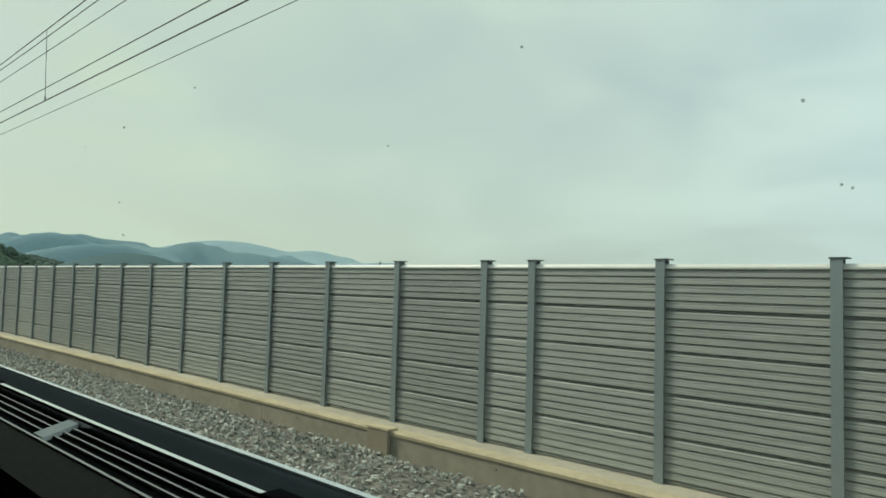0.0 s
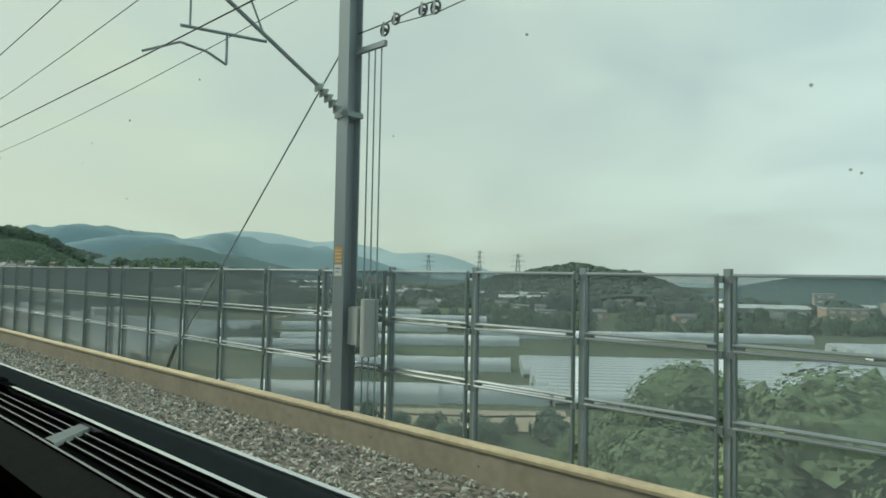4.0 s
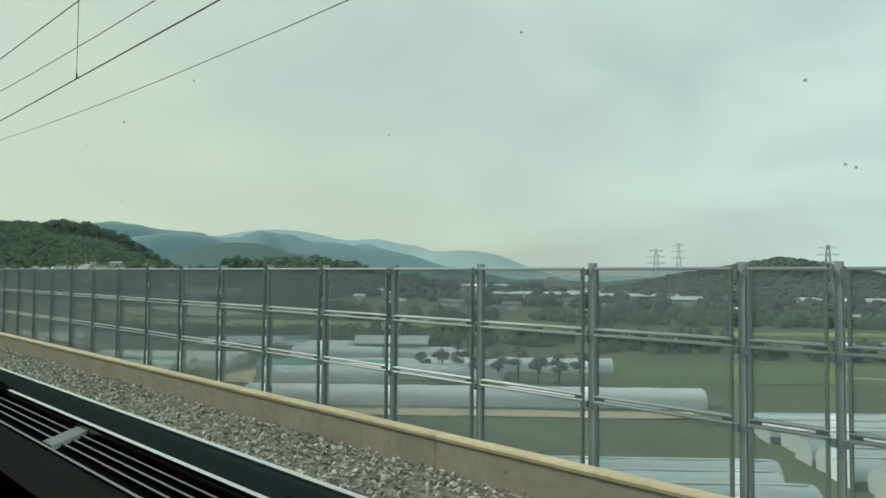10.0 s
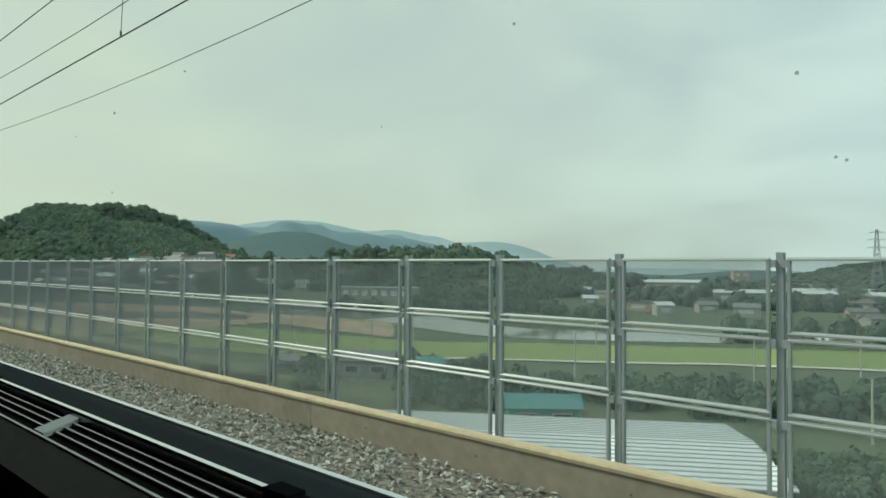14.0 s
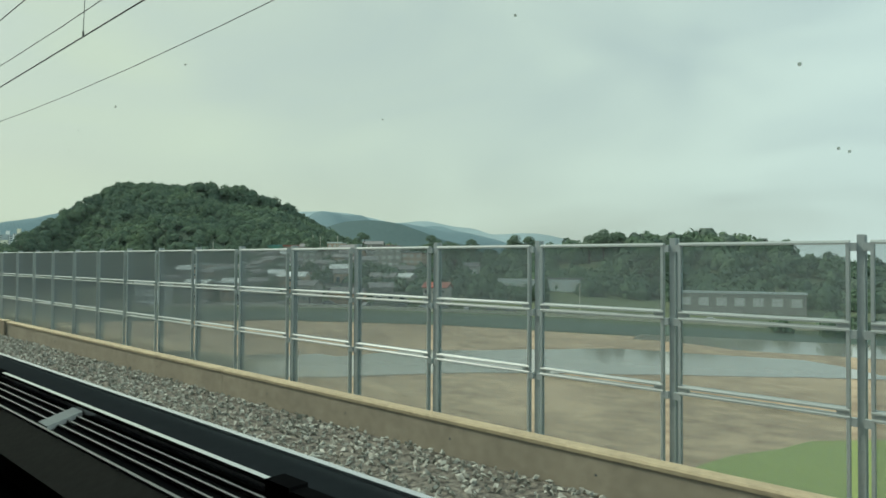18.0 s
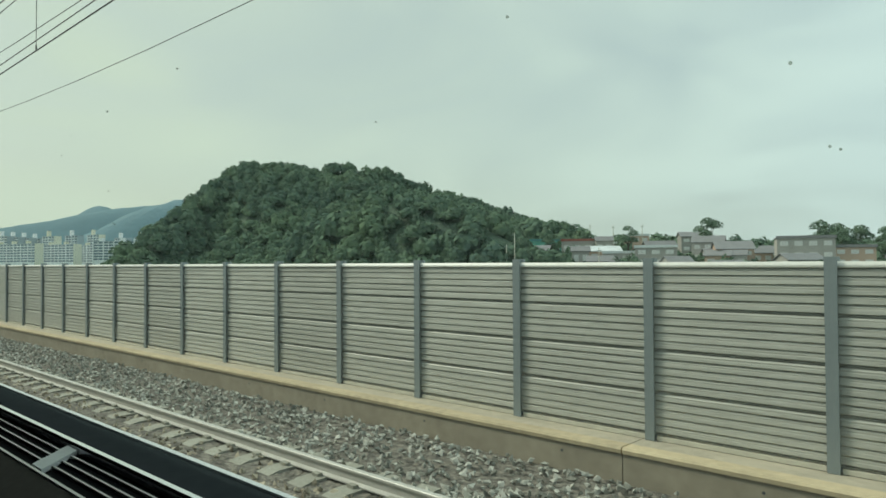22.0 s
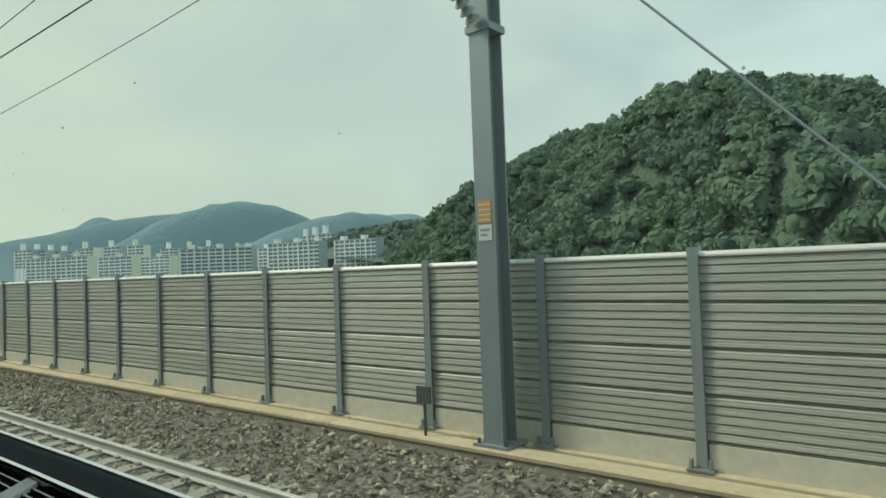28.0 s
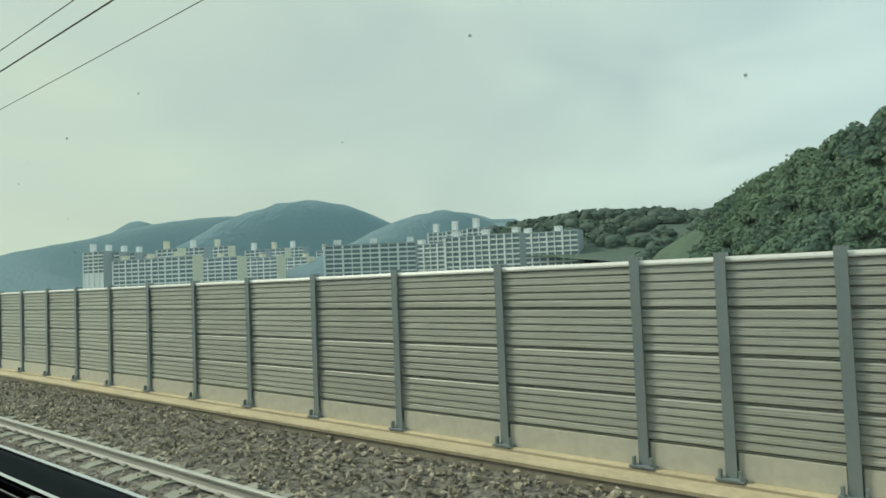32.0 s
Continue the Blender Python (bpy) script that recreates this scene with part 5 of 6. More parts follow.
def strip(name, mat, a, length, width, lift, label, category):
    """A field along the valley's grid, from its left near corner."""
    a = Vector(a)
    b, c = a + UDIR * length, a + UDIR * length + NDIR * width
    d = a + NDIR * width
    return patch(name, mat, [tuple(a), tuple(b), tuple(c), tuple(d)], lift, label, category)


strip("field", FIELD_DARK, (-474, 55), 44, 13, 0.10, "dark green flooded paddy field", "field")
strip("field", EARTH, (-470, 48), 60, 4, 0.14, "bare earth track between fields", "field")
strip("field", FIELD_GREEN, (-446, 108), 70, 26, 0.10, "green crop field", "field")
strip("field", FIELD_GREEN, (-318, 60), 60, 26, 0.10, "green crop field beside greenhouses", "field")
strip("field", FIELD_GREEN, (-352, 118), 60, 9, 0.12, "narrow green field between greenhouses", "field")
patch("field", FIELD_BRIGHT, [(-691, 61), (-677, 68), (-655, 85), (-633, 104), (-609, 121), (-591, 134), (-559, 152), (-530, 172), (-545, 195), (-580, 175), (-600, 162), (-622, 148), (-645, 133), (-668, 113), (-685, 97),
                              (-701, 87), (-717, 76)], 0.12, "bright yellow-green rice field", "field")
strip("field", FIELD_GREEN, (-690, 122), 140, 8, 0.10, "green field beside the river", "field")
strip("field", FIELD_GREEN, (-560, 190), 130, 40, 0.10, "wide green field on the plain", "field")
strip("field", FIELD_BRIGHT, (-470, 215), 120, 14, 0.12, "yellow-green rice field on the plain", "field")
strip("field", FIELD_GREEN, (-400, 240), 150, 40, 0.10, "wide green field on the plain", "field")
strip("field", EARTH, (-246, 40), 55, 5, 0.12, "pale earth farm track", "field")
strip("field", EARTH, (-224.7, 48.2), 34, 9, 0.12, "pale bare field", "field")
strip("field", FIELD_GREEN, (-300, 84), 60, 12, 0.10, "green crop field", "field")
strip("field", FIELD_GREEN, (-280, 74), 50, 8, 0.12, "green crop field", "field")
patch("field", FIELD_BRIGHT, [(-723, 30), (-722, 47), (-720.5, 54), (-717, 63), (-710, 70), (-700, 70), (-700, 30)], 0.26, "short bright grass beside the sand bank", "field")
for track in ([(-416.5, 176), (-401.5, 162), (-388.2, 141.5), (-373.7, 125), (-371.7, 126.2), (-386.2, 142.7), (-399.5, 163.2), (-414.6, 177)],
              [(-420.5, 140), (-395.6, 153), (-396, 154.6), (-421, 141.6)], [(-410, 126), (-390.8, 140.4), (-391.3, 142), (-410.6, 127.6)]):
    patch("farm_road", EARTH, track, 0.2, "pale farm track between the fields", "road")
patch("dirt_path", EARTH, [(-497, 57), (-490, 61), (-497.5, 66), (-503, 73.5), (-512.5, 88.5), (-536.5, 116), (-540, 113.5), (-516, 86), (-506.5, 73), (-502.5, 64)], 0.16, "sandy dirt path between greenhouses", "path")
patch("farm_road", PLINTH, [(-656, 83.5), (-633, 102), (-609, 119), (-591, 132), (-559, 150), (-530, 170), (-531, 172.4), (-560, 152.4), (-592, 134.4), (-610, 121.4), (-634, 104.4), (-657, 85.8)], 0.2, "narrow pale concrete farm road", "road")
patch("river", WATER, [(-760, 114), (-722, 124), (-690, 130), (-656, 141), (-635, 151), (-560, 203), (-552, 227), (-640, 180), (-667, 163), (-700, 153), (-765, 130)], 0.14, "shallow grey river", "river")
patch("sand_bar", SAND, [(-752, 100), (-722, 120), (-684, 131), (-668, 116), (-688, 104), (-712, 98), (-748, 80)], 0.18, "sandy river bar", "sand")
patch("sand_bank", SAND, [(-892, 36), (-878, 53), (-869, 68), (-845, 93), (-802, 115), (-760, 127), (-727, 131), (-702, 128), (-702, 90), (-702, 60), (-702, 24), (-880, 24)], 0.12, "broad sandy river bank with tyre tracks", "sand")
patch("pool", WATER, [(-812, 47), (-807, 53.5), (-800, 60), (-797, 64.5), (-790.5, 73), (-776, 85), (-757, 106), (-730, 114), (-716, 104), (-735, 90), (-752, 77), (-763, 65.5), (-771, 54.5), (-778, 49), (-790, 42), (-805, 40)], 0.24, "shallow pool of water on the sand", "water")
patch("levee", FIELD_DARK, [(-925, 40), (-907, 72), (-872, 100), (-837, 121), (-804, 142), (-762, 152), (-700, 160), (-700, 131), (-727, 133), (-760, 129), (-802, 117), (-845, 95), (-870, 69), (-880, 53), (-893, 36)],
      0.10, "dark grass strip between the sand and the road", "grass")
road = [(-960, 52), (-912, 86), (-840, 127), (-806, 148), (-762, 162), (-690, 172), (-690, 180), (-762, 169), (-808, 155), (-843, 134), (-917, 92), (-965, 58)]
patch("village_road", ASPHALT, road, 0.20, "grey road along the river below the village", "road")
wall_bm = Shape()
for (ax, ay), (bx, by) in zip(road[:5], road[1:6]):
    n = 6
    for i in range(n):
        x0, y0, x1, y1 = ax + (bx - ax) * i / n, ay + (by - ay) * i / n, ax + (bx - ax) * (i + 1) / n, ay + (by - ay) * (i + 1) / n
        k = len(wall_bm.v)
        wall_bm.v += [(x, y, ground_z(x0, y0) + z) for x, y, z in ((x0, y0 - 0.2, -0.2), (x1, y1 - 0.2, -0.2), (x1, y1 - 0.2, 0.8), (x0, y0 - 0.2, 0.8), (x0, y0 + 0.1, -0.2), (x1, y1 + 0.1, -0.2), (x1, y1 + 0.1, 0.8), (x0, y0 + 0.1, 0.8))]
        wall_bm.f += [tuple(k + q for q in g) for g in ((0, 1, 2, 3), (4, 7, 6, 5), (3, 2, 6, 7), (0, 4, 5, 1), (0, 3, 7, 4), (1, 5, 6, 2))]
tagged(new("road_parapet", wall_bm.mesh("road_parapet", PLINTH)), "low concrete parapet along the village road", "parapet", kind="structure")

# ---- greenhouses ----
def arch(width, height, length, n=10):
    s = Shape()
    prof = [(width / 2 * math.cos(math.pi * i / n), height * (0.28 if 0 < i < n else 0.0) + height * 0.72 * math.sin(math.pi * i / n)) for i in range(n + 1)]
    for x0 in (0.0,):
        k = len(s.v)
        segs = max(2, int(length / 4))
        for j in range(segs + 1):
            dip = 0.03 if j % 2 else 0.0
            s.v += [(length * j / segs, y * (1 - dip), z * (1 - dip)) for y, z in prof]
        m = len(prof)
        s.f += [(k + j * m + i, k + (j + 1) * m + i, k + (j + 1) * m + i + 1, k + j * m + i + 1) for j in range(segs) for i in range(m - 1)]
    return s, prof


def greenhouse(a, length, width=4.6, height=2.6, film=None, label="long white plastic greenhouse tunnel", band=None):
    """A hooped plastic tunnel from its left end a along the valley's grid."""
    z = ground_z(*a)
    g = thing("greenhouse", label, "greenhouse", "greenhouses", at=(a[0], a[1], z), turn=math.atan2(UDIR.y, UDIR.x))
    key = (round(length, 1), width, height)
    s, prof = arch(width, height, length)
    put("cover", cached((key, "cover", (film or PLASTIC).name), lambda: s.mesh("cover", film or PLASTIC, True)), g)
    def cap():
        e = Shape()
        e.v = [(0, y, zz) for y, zz in prof]
        e.f = [tuple(range(len(prof)))]
        return e.mesh("end_wall", PLASTIC)
    put("end_wall", cached((width, height, "end"), cap), g, (0.02, 0, 0))
    put("end_wall", cached((width, height, "end"), cap), g, (length - 0.02, 0, 0))
    if band:
        b, p2 = arch(width + 0.08, height + 0.04, length * 0.45)
        put("side_cover", b.mesh("side_cover", band, True), g, (length * 0.5, 0, 0), "green shading cover")
    return g


def block(right, rows, length, width=3.5, stagger_by=1.2, height=2.4, film=None, label="white ridged greenhouse span in a large block"):
    """Adjoining spans, stepping towards the viaduct from the far right corner."""
    rg = np.random.RandomState(rows)
    for i in range(rows):
        p = Vector(right) - NDIR * (width * i) - UDIR * (length + rg.uniform(-stagger_by, stagger_by))
        g = greenhouse((p.x, p.y), length, width, height, film, label=label)
        put("gutter", cached(("gutter", length), lambda: Shape().box(0, length, -0.2, 0.2, 0.0, 0.8).mesh("gutter", PLASTIC_DARK)), g, (0, -width / 2, 0), "dark gutter between two spans")
        put("ridge_vent", cached(("vent", length), lambda: Shape().box(0.5, length - 0.5, -0.12, 0.12, 0, 0.10).mesh("ridge_vent", PLASTIC)), g, (0, 0, height - 0.02), "pale ridge vent")


block((-390, 108), 3, 36)
block((-357.5, 124.4), 27, 71, film=PLASTIC_GREY)
block((-409.5, 63.5), 12, 45, film=PLASTIC_GREY)
block((-167.7, 176.3), 13, 95)
block((-150, 251), 6, 70)
for a, n in (((-253, 194), 52), ((-315, 105), 60), ((-312, 110), 60), ((-274, 76), 48), ((-392, 163), 90), ((-351, 129), 56), ((-311, 84), 34), ((-345, 139), 40), ((-430, 190), 60), ((-290, 160), 60),
             ((-252, 50), 52), ((-256, 45), 42), ((-478, 53), 66), ((-482, 95), 36), ((-512, 92), 32), ((-525, 97), 27), ((-516, 87), 20), ((-494, 80), 34), ((-490, 74), 34), ((-493, 65.5), 22),
             ((-560, 43.5), 15), ((-531.9, 38.7), 30), ((-529, 35.4), 30)):
    greenhouse(a, n)
for a in ((-543, 51.6), (-540.5, 48.7), (-538, 45.8)):
    greenhouse(a, 36, 4.0, 2.3, label="white ridged greenhouse span beside the ribbed shed")
for a, n, film, band in (((-534.7, 42), 30, None, PLASTIC_GREEN), ((-521, 91.5), 24, None, PLASTIC_GREEN), ((-501.5, 69.5), 26, PLASTIC_GREEN, None)):
    greenhouse(a, n, film=film, band=band, label="hooped greenhouse tunnel with %s film" % ("green" if film else "white and green"))


# ---- buildings ----
def gable(w, d, h, rise, over=0.4):
    """Roof slab of a gabled house, centred, ridge along x."""
    prof = [(-d / 2 - over, h - 0.1), (0, h + rise), (d / 2 + over, h - 0.1), (d / 2 + over, h + 0.08), (0, h + rise + 0.2), (-d / 2 - over, h + 0.08)]
    return Shape().sweep(prof, -w / 2 - over, w / 2 + over)


def house(x, y, w, d, h, wall, roof, turn, label, flat=False, windows=3, rise=None, z=None, storeys=1, category="house", group="village houses"):
    z = max(ground_z(x, y), hill_z(x, y), knoll_z(x, y)) if z is None else z
    hs = thing("house", label, category, group, at=(x, y, z - 0.3), turn=radians(turn))
    hh = h + 0.3
    rs = (0.28 * d if rise is None else rise)
    if flat:
        wl = Shape().box(-w / 2, w / 2, -d / 2, d / 2, 0, hh)
        put("wall", wl.mesh("wall", wall), hs)
        s = Shape().box(-w / 2 - 0.25, w / 2 + 0.25, -d / 2 - 0.25, d / 2 + 0.25, hh, hh + 0.22)
        s.box(-w / 2 - 0.25, w / 2 + 0.25, -d / 2 - 0.25, -d / 2 - 0.1, hh + 0.22, hh + 0.7)
        put("roof", s.mesh("roof", roof), hs)
    else:
        prof = [(-d / 2, 0), (-d / 2, hh - 0.05), (0, hh + rs - 0.03), (d / 2, hh - 0.05), (d / 2, 0)]
        put("wall", Shape().sweep(prof, -w / 2, w / 2).mesh("wall", wall), hs)
        put("roof", gable(w, d, hh, rs).mesh("roof", roof), hs)
    for k in range(storeys):
        zb = 0.3 + (h / storeys) * (k + 0.35)
        for i in range(windows):
            dx = -w / 2 + w * (i + 0.5) / windows
            win = put("window", Shape().box(-w / windows * 0.28, w / windows * 0.28, -0.06, 0.02, 0, h / storeys * 0.42).mesh("window", PLATE_WHITE), hs, (dx, -d / 2, zb))
            if y < 160:
                put("window_pane", Shape().box(-w / windows * 0.24, w / windows * 0.24, -0.08, -0.062, 0.06, h / storeys * 0.36).mesh("window_pane", PANE_DARK), win)
    if w < 14 and y < 230:
        put("door", Shape().box(-0.45, 0.45, -0.05, 0.02, 0, 1.7).mesh("door", PANE_DARK), hs, (w / 2 - 1.2, -d / 2, 0.3))
    return hs


# large ridged shed roof with a green hut, and grey-roofed sheds among the fields
def shed(x, y, w, d, h, label, roof=None, turn=41, pitch=0.12):
    z = ground_z(x, y)
    sh = thing("shed", label, "shed", "farm sheds", at=(x, y, z), turn=radians(turn))
    put("wall", Shape().sweep([(-d / 2, 0), (-d / 2, h), (0, h + d * pitch), (d / 2, h), (d / 2, 0)], -w / 2, w / 2).mesh("wall", WALL_PALE), sh)
    n = int(d / 1.0)
    half = [(-d / 2 - 0.4 + (d + 0.8) * i / (2 * n), 0.10 if i % 2 else 0.0) for i in range(2 * n + 1)]
    top = [(y0, h + d * pitch * (1 - abs(y0) / (d / 2)) + 0.06 + b) for y0, b in half]
    put("roof", Shape().sweep(top + [(top[-1][0], top[-1][1] - 0.12), (0, h + d * pitch - 0.02), (top[0][0], top[0][1] - 0.12)], -w / 2 - 0.4, w / 2 + 0.4).mesh("roof", roof or ROOF_WHITE), sh)
    # Darker strips stand in for the gaps and shadow lines between roof ribs.
    for i in range(1, n + 1):
        put("seam", cached(("seam", w), lambda: Shape().box(-w / 2 - 0.42, w / 2 + 0.42, -0.09, 0.09, -0.02, 0.07).mesh("seam", SEAM_SHADE)), sh, (0, top[2 * i - 1][0], top[2 * i - 1][1]))
    for i in range(3):
        put("door", Shape().box(-1.2, 1.2, -0.08, 0.02, 0, 2.3).mesh("door", ROOF_GREY), sh, (-w / 2 + w * (i + 0.5) / 3, -d / 2, 0.01))
    return sh


shed(-581, 52, 37, 20, 2.5, "large shed with a pale ribbed metal roof", roof=ROOF_BRIGHT, turn=33, pitch=0.035)
house(-591, 67.5, 8.4, 4.2, 2.2, PLASTIC_GREEN, ROOF_TEAL, 41, "small green hut beside the ribbed shed", windows=2)
shed(-537.5, 91, 23, 19, 2.0, "broad white-roofed farm hall among greenhouses", roof=ROOF_BRIGHT, turn=46, pitch=0.03)
shed(-503, 105, 16, 9, 3.4, "pale farm building behind greenhouses")
house(-528, 96.5, 6, 4, 2.2, WALL_PALE, ROOF_TEAL, 41, "small hut with a teal roof beside a path", windows=2)
house(-632, 76, 9, 5, 2.8, WALL_PALE, ROOF_GREY, 35, "low white house with two windows", windows=2)
house(-645, 69, 4, 3, 2.2, WALL_PALE, ROOF_GREY, 35, "small dark-roofed field hut", windows=1)
house(-625, 84, 4, 3, 2.2, WALL_PALE, ROOF_TEAL, 41, "small teal-roofed hut in the fields", windows=1)
house(-672, 478, 26, 14, 9, WALL_PEACH, ROOF_GREY, 30, "peach-coloured factory hall across the plain", windows=6, flat=True, storeys=2, category="factory", group="factories")
house(-700, 470, 10, 10, 14, WALL_PEACH, ROOF_WHITE, 30, "peach-coloured factory tower across the plain", windows=2, flat=True, storeys=3, category="factory", group="factories")
for x, y, w in ((-655, 382, 60), (-590, 400, 50), (-640, 440, 46), (-720, 400, 40), (-540, 370, 40), (-470, 420, 60), (-265, 345, 40), (-410, 350, 34), (-830, 420, 50), (-860, 450, 46), (-930, 430, 40)):
    house(x, y, w, 14, 6, WALL_PALE, ROOF_WHITE, 30, "long white factory shed across the plain", windows=4, rise=1.5, category="factory", group="factories")
house(-225, 321, 16, 12, 8, WALL_PEACH, ROOF_WHITE, 30, "pale yellow block across the plain", windows=4, flat=True, storeys=3, category="factory", group="factories")
rg = np.random.RandomState(5)
walls, roofs = [WALL_PALE, WALL_PALE, WALL_PEACH], [ROOF_WHITE, ROOF_GREY, ROOF_RED, ROOF_WHITE, ROOF_TEAL, ROOF_GREY]
names = {"red_roof": "red", "grey_roof": "grey", "teal_roof": "teal", "white_metal_roof": "white"}
for k in range(105):
    x, y = rg.uniform(-960, -250), rg.uniform(250, 520)
    roof = [ROOF_GREY, ROOF_WHITE, ROOF_GREY, ROOF_GREY, ROOF_WHITE, ROOF_GREY][rg.randint(6)]
    w, d, h, turn, wall, flat = rg.uniform(5, 11), rg.uniform(4, 6), rg.uniform(2.4, 4.2), rg.uniform(10, 60), walls[rg.randint(3)], rg.rand() < 0.3
    if max(knoll_z(x, y), hill_z(x, y)) < -13 and ground_z(x, y) < -11:
        house(x, y, w, d, h, wall, roof, turn, "small far house with a %s roof on the plain" % names[roof.name], windows=1, flat=flat, group="far houses")

for k in range(26):
    x, y = rg.uniform(-300, -60), rg.uniform(330, 540)
    tall = rg.rand() < 0.25
    house(x, y, rg.uniform(7, 14), rg.uniform(5, 8), rg.uniform(9, 15) if tall else rg.uniform(3, 6), WALL_PALE, ROOF_WHITE if k % 3 else ROOF_GREY, rg.uniform(10, 60),
          "pale %s in the hazy far town" % ("apartment house" if tall else "low house"), flat=tall or k % 2 == 0, windows=2, storeys=3 if tall else 1, group="far houses")

# riverside village on the slope
house(-915, 96, 9, 7, 6.5, ROOF_WHITE, ROOF_WHITE, 30, "two-storey white house beside the river road", windows=3, flat=True, storeys=2)
house(-833.4, 213, 13, 9, 4.2, ROOF_WHITE, ROOF_GREY, 20, "white box-shaped warehouse behind the road", windows=2, flat=True)
house(-843.5, 195, 11, 9, 4.0, ROOF_WHITE, ROOF_WHITE, 20, "white box-shaped warehouse behind the road", windows=2, flat=True)
house(-770, 205, 34, 12, 5.5, WALL_PALE, ROOF_WHITE, 20, "long pale warehouse with a blue sign behind the road", windows=7, flat=True)
house(-978.5, 186, 10, 7, 5.6, PLASTIC_GREEN, ROOF_TEAL, 25, "green-roofed pale building on the village hill", windows=4, flat=True, z=2.6)
house(-968, 188, 10, 7, 5.6, WALL_PALE, ROOF_RED, 25, "red-roofed pale building on the village hill", windows=3, flat=True, z=2.4)
house(-918, 181, 9, 7, 4.8, WALL_PEACH, ROOF_GREY, 30, "cream gabled house high on the village hill", windows=3, storeys=2)
house(-926, 186, 8, 6, 5.4, WALL_PALE, ROOF_GREY, 15, "grey-roofed white house high on the village hill", windows=3, storeys=2)
house(-903, 189, 13, 8, 8.6, WALL_PALE, ROOF_GREY, 20, "three-storey pale house with flat eaves on the village hill", windows=4, storeys=3, flat=True)
house(-893, 193, 9, 7, 7.4, WALL_PEACH, ROOF_GREY, 20, "three-storey cream house with flat eaves on the village hill", windows=3, storeys=3, flat=True)
house(-944, 174, 13, 7, 2.6, WALL_PALE, ROOF_WHITE, 22, "low white-roofed building on the village hill", windows=3, flat=True)
house(-966, 243, 9, 7, 5.5, WALL_PALE, ROOF_RED, 40, "red-roofed house behind the village hill", windows=2, storeys=2)
village = [(-868, 122, 1), (-858, 130, 2), (-849, 138, 1), (-838, 147, 2), (-884, 116, 0), (-895, 112, 1), (-905, 106, 3), (-874, 140, 1), (-862, 146, 2), (-890, 132, 3), (-902, 126, 1), (-914, 118, 0), (-926, 110, 1),
           (-936, 104, 3), (-945, 116, 1), (-932, 128, 0), (-918, 138, 2), (-906, 148, 1), (-892, 154, 3), (-878, 162, 1), (-938, 142, 1), (-950, 132, 0), (-926, 152, 3), (-914, 164, 1), (-900, 172, 2), (-944, 158, 1),
           (-948, 140, 1), (-934, 170, 0), (-922, 182, 1), (-952, 174, 3), (-966, 162, 1), (-942, 190, 2), (-930, 200, 1), (-955, 202, 0), (-978, 172, 1), (-915, 205, 2), (-896, 196, 3), (-882, 186, 1), (-968, 206, 0), (-940, 212, 1)]
for k, (x, y, c) in enumerate(village):
    roof = [ROOF_WHITE, ROOF_GREY, ROOF_RED if k == 3 else ROOF_GREY, ROOF_WHITE][c]
    two = k % 3 == 0
    house(x, y, 6.5 + (k * 7 % 5), 5 + (k * 3 % 3), 5.2 if two else 3.0, WALL_PEACH if k % 4 == 1 else WALL_PALE, roof, 20 + (k * 13 % 35),
          "%s village house with a %s roof on the slope" % ("two-storey" if two else "low", names[roof.name]), flat=(c == 0 or k % 5 == 2), windows=3, storeys=2 if two else 1)
rv = np.random.RandomState(31)
for k in range(26):
    x, y = rv.uniform(-962, -862), rv.uniform(118, 206)
    if min(math.hypot(x - vx, y - vy) for vx, vy, _ in village) > 4.5 and hill_z(x, y) < ground_z(x, y):
        roof = ROOF_GREY if k % 3 else ROOF_WHITE
        house(x, y, rv.uniform(4.5, 7), rv.uniform(4, 5.5), rv.uniform(2.6, 5.0), WALL_PEACH if k % 3 == 1 else WALL_PALE, roof, rv.uniform(10, 60),
              "small %s-roofed village house on the crowded slope" % names[roof.name], windows=2)


def car(x, y, turn, label="small car parked on the river road"):
    z = ground_z(x, y) + 0.21
    c = thing("car", label, "car", "cars on the road", at=(x, y, z), turn=radians(turn))
    def body():
        prof = [(-1.7, 0.25), (-1.72, 0.55), (-1.55, 0.75), (-1.0, 0.8), (-0.6, 1.15), (0.6, 1.17), (1.2, 0.82), (1.7, 0.72), (1.75, 0.3)]
        s = Shape()
        n = len(prof)
        s.v = [(px, yy, pz) for yy in (-0.68, 0.68) for px, pz in prof]
        s.f = [(i, (i + 1) % n, n + (i + 1) % n, n + i) for i in range(n)] + [tuple(range(n)), tuple(range(2 * n - 1, n - 1, -1))]
        return s.mesh("body", CAR_WHITE)
    put("body", cached("car_body", body), c)
    put("side_glass", cached("car_glass", lambda: Shape().box(-0.75, 0.8, -0.69, 0.69, 0.82, 1.08).mesh("side_glass", PANE_DARK)), c)
    for dx in (-1.1, 1.1):
        for dy in (-0.62, 0.62):
            put("wheel", cached("car_wheel", lambda: Shape().tube((0, -0.09, 0), (0, 0.09, 0), 0.27, 12).mesh("wheel", BLACK)), c, (dx, dy, 0.27))


for k in range(26):
    t = k / 25
    i = min(3, int(t * 4))
    ax, ay = road[i]
    bx, by = road[i + 1]
    u = t * 4 - i
    car(ax + (bx - ax) * u - 2.2, ay + (by - ay) * u + 3.6 + (k % 3) * 0.9, math.degrees(math.atan2(by - ay, bx - ax)) + (90 if k % 4 == 0 else 0))


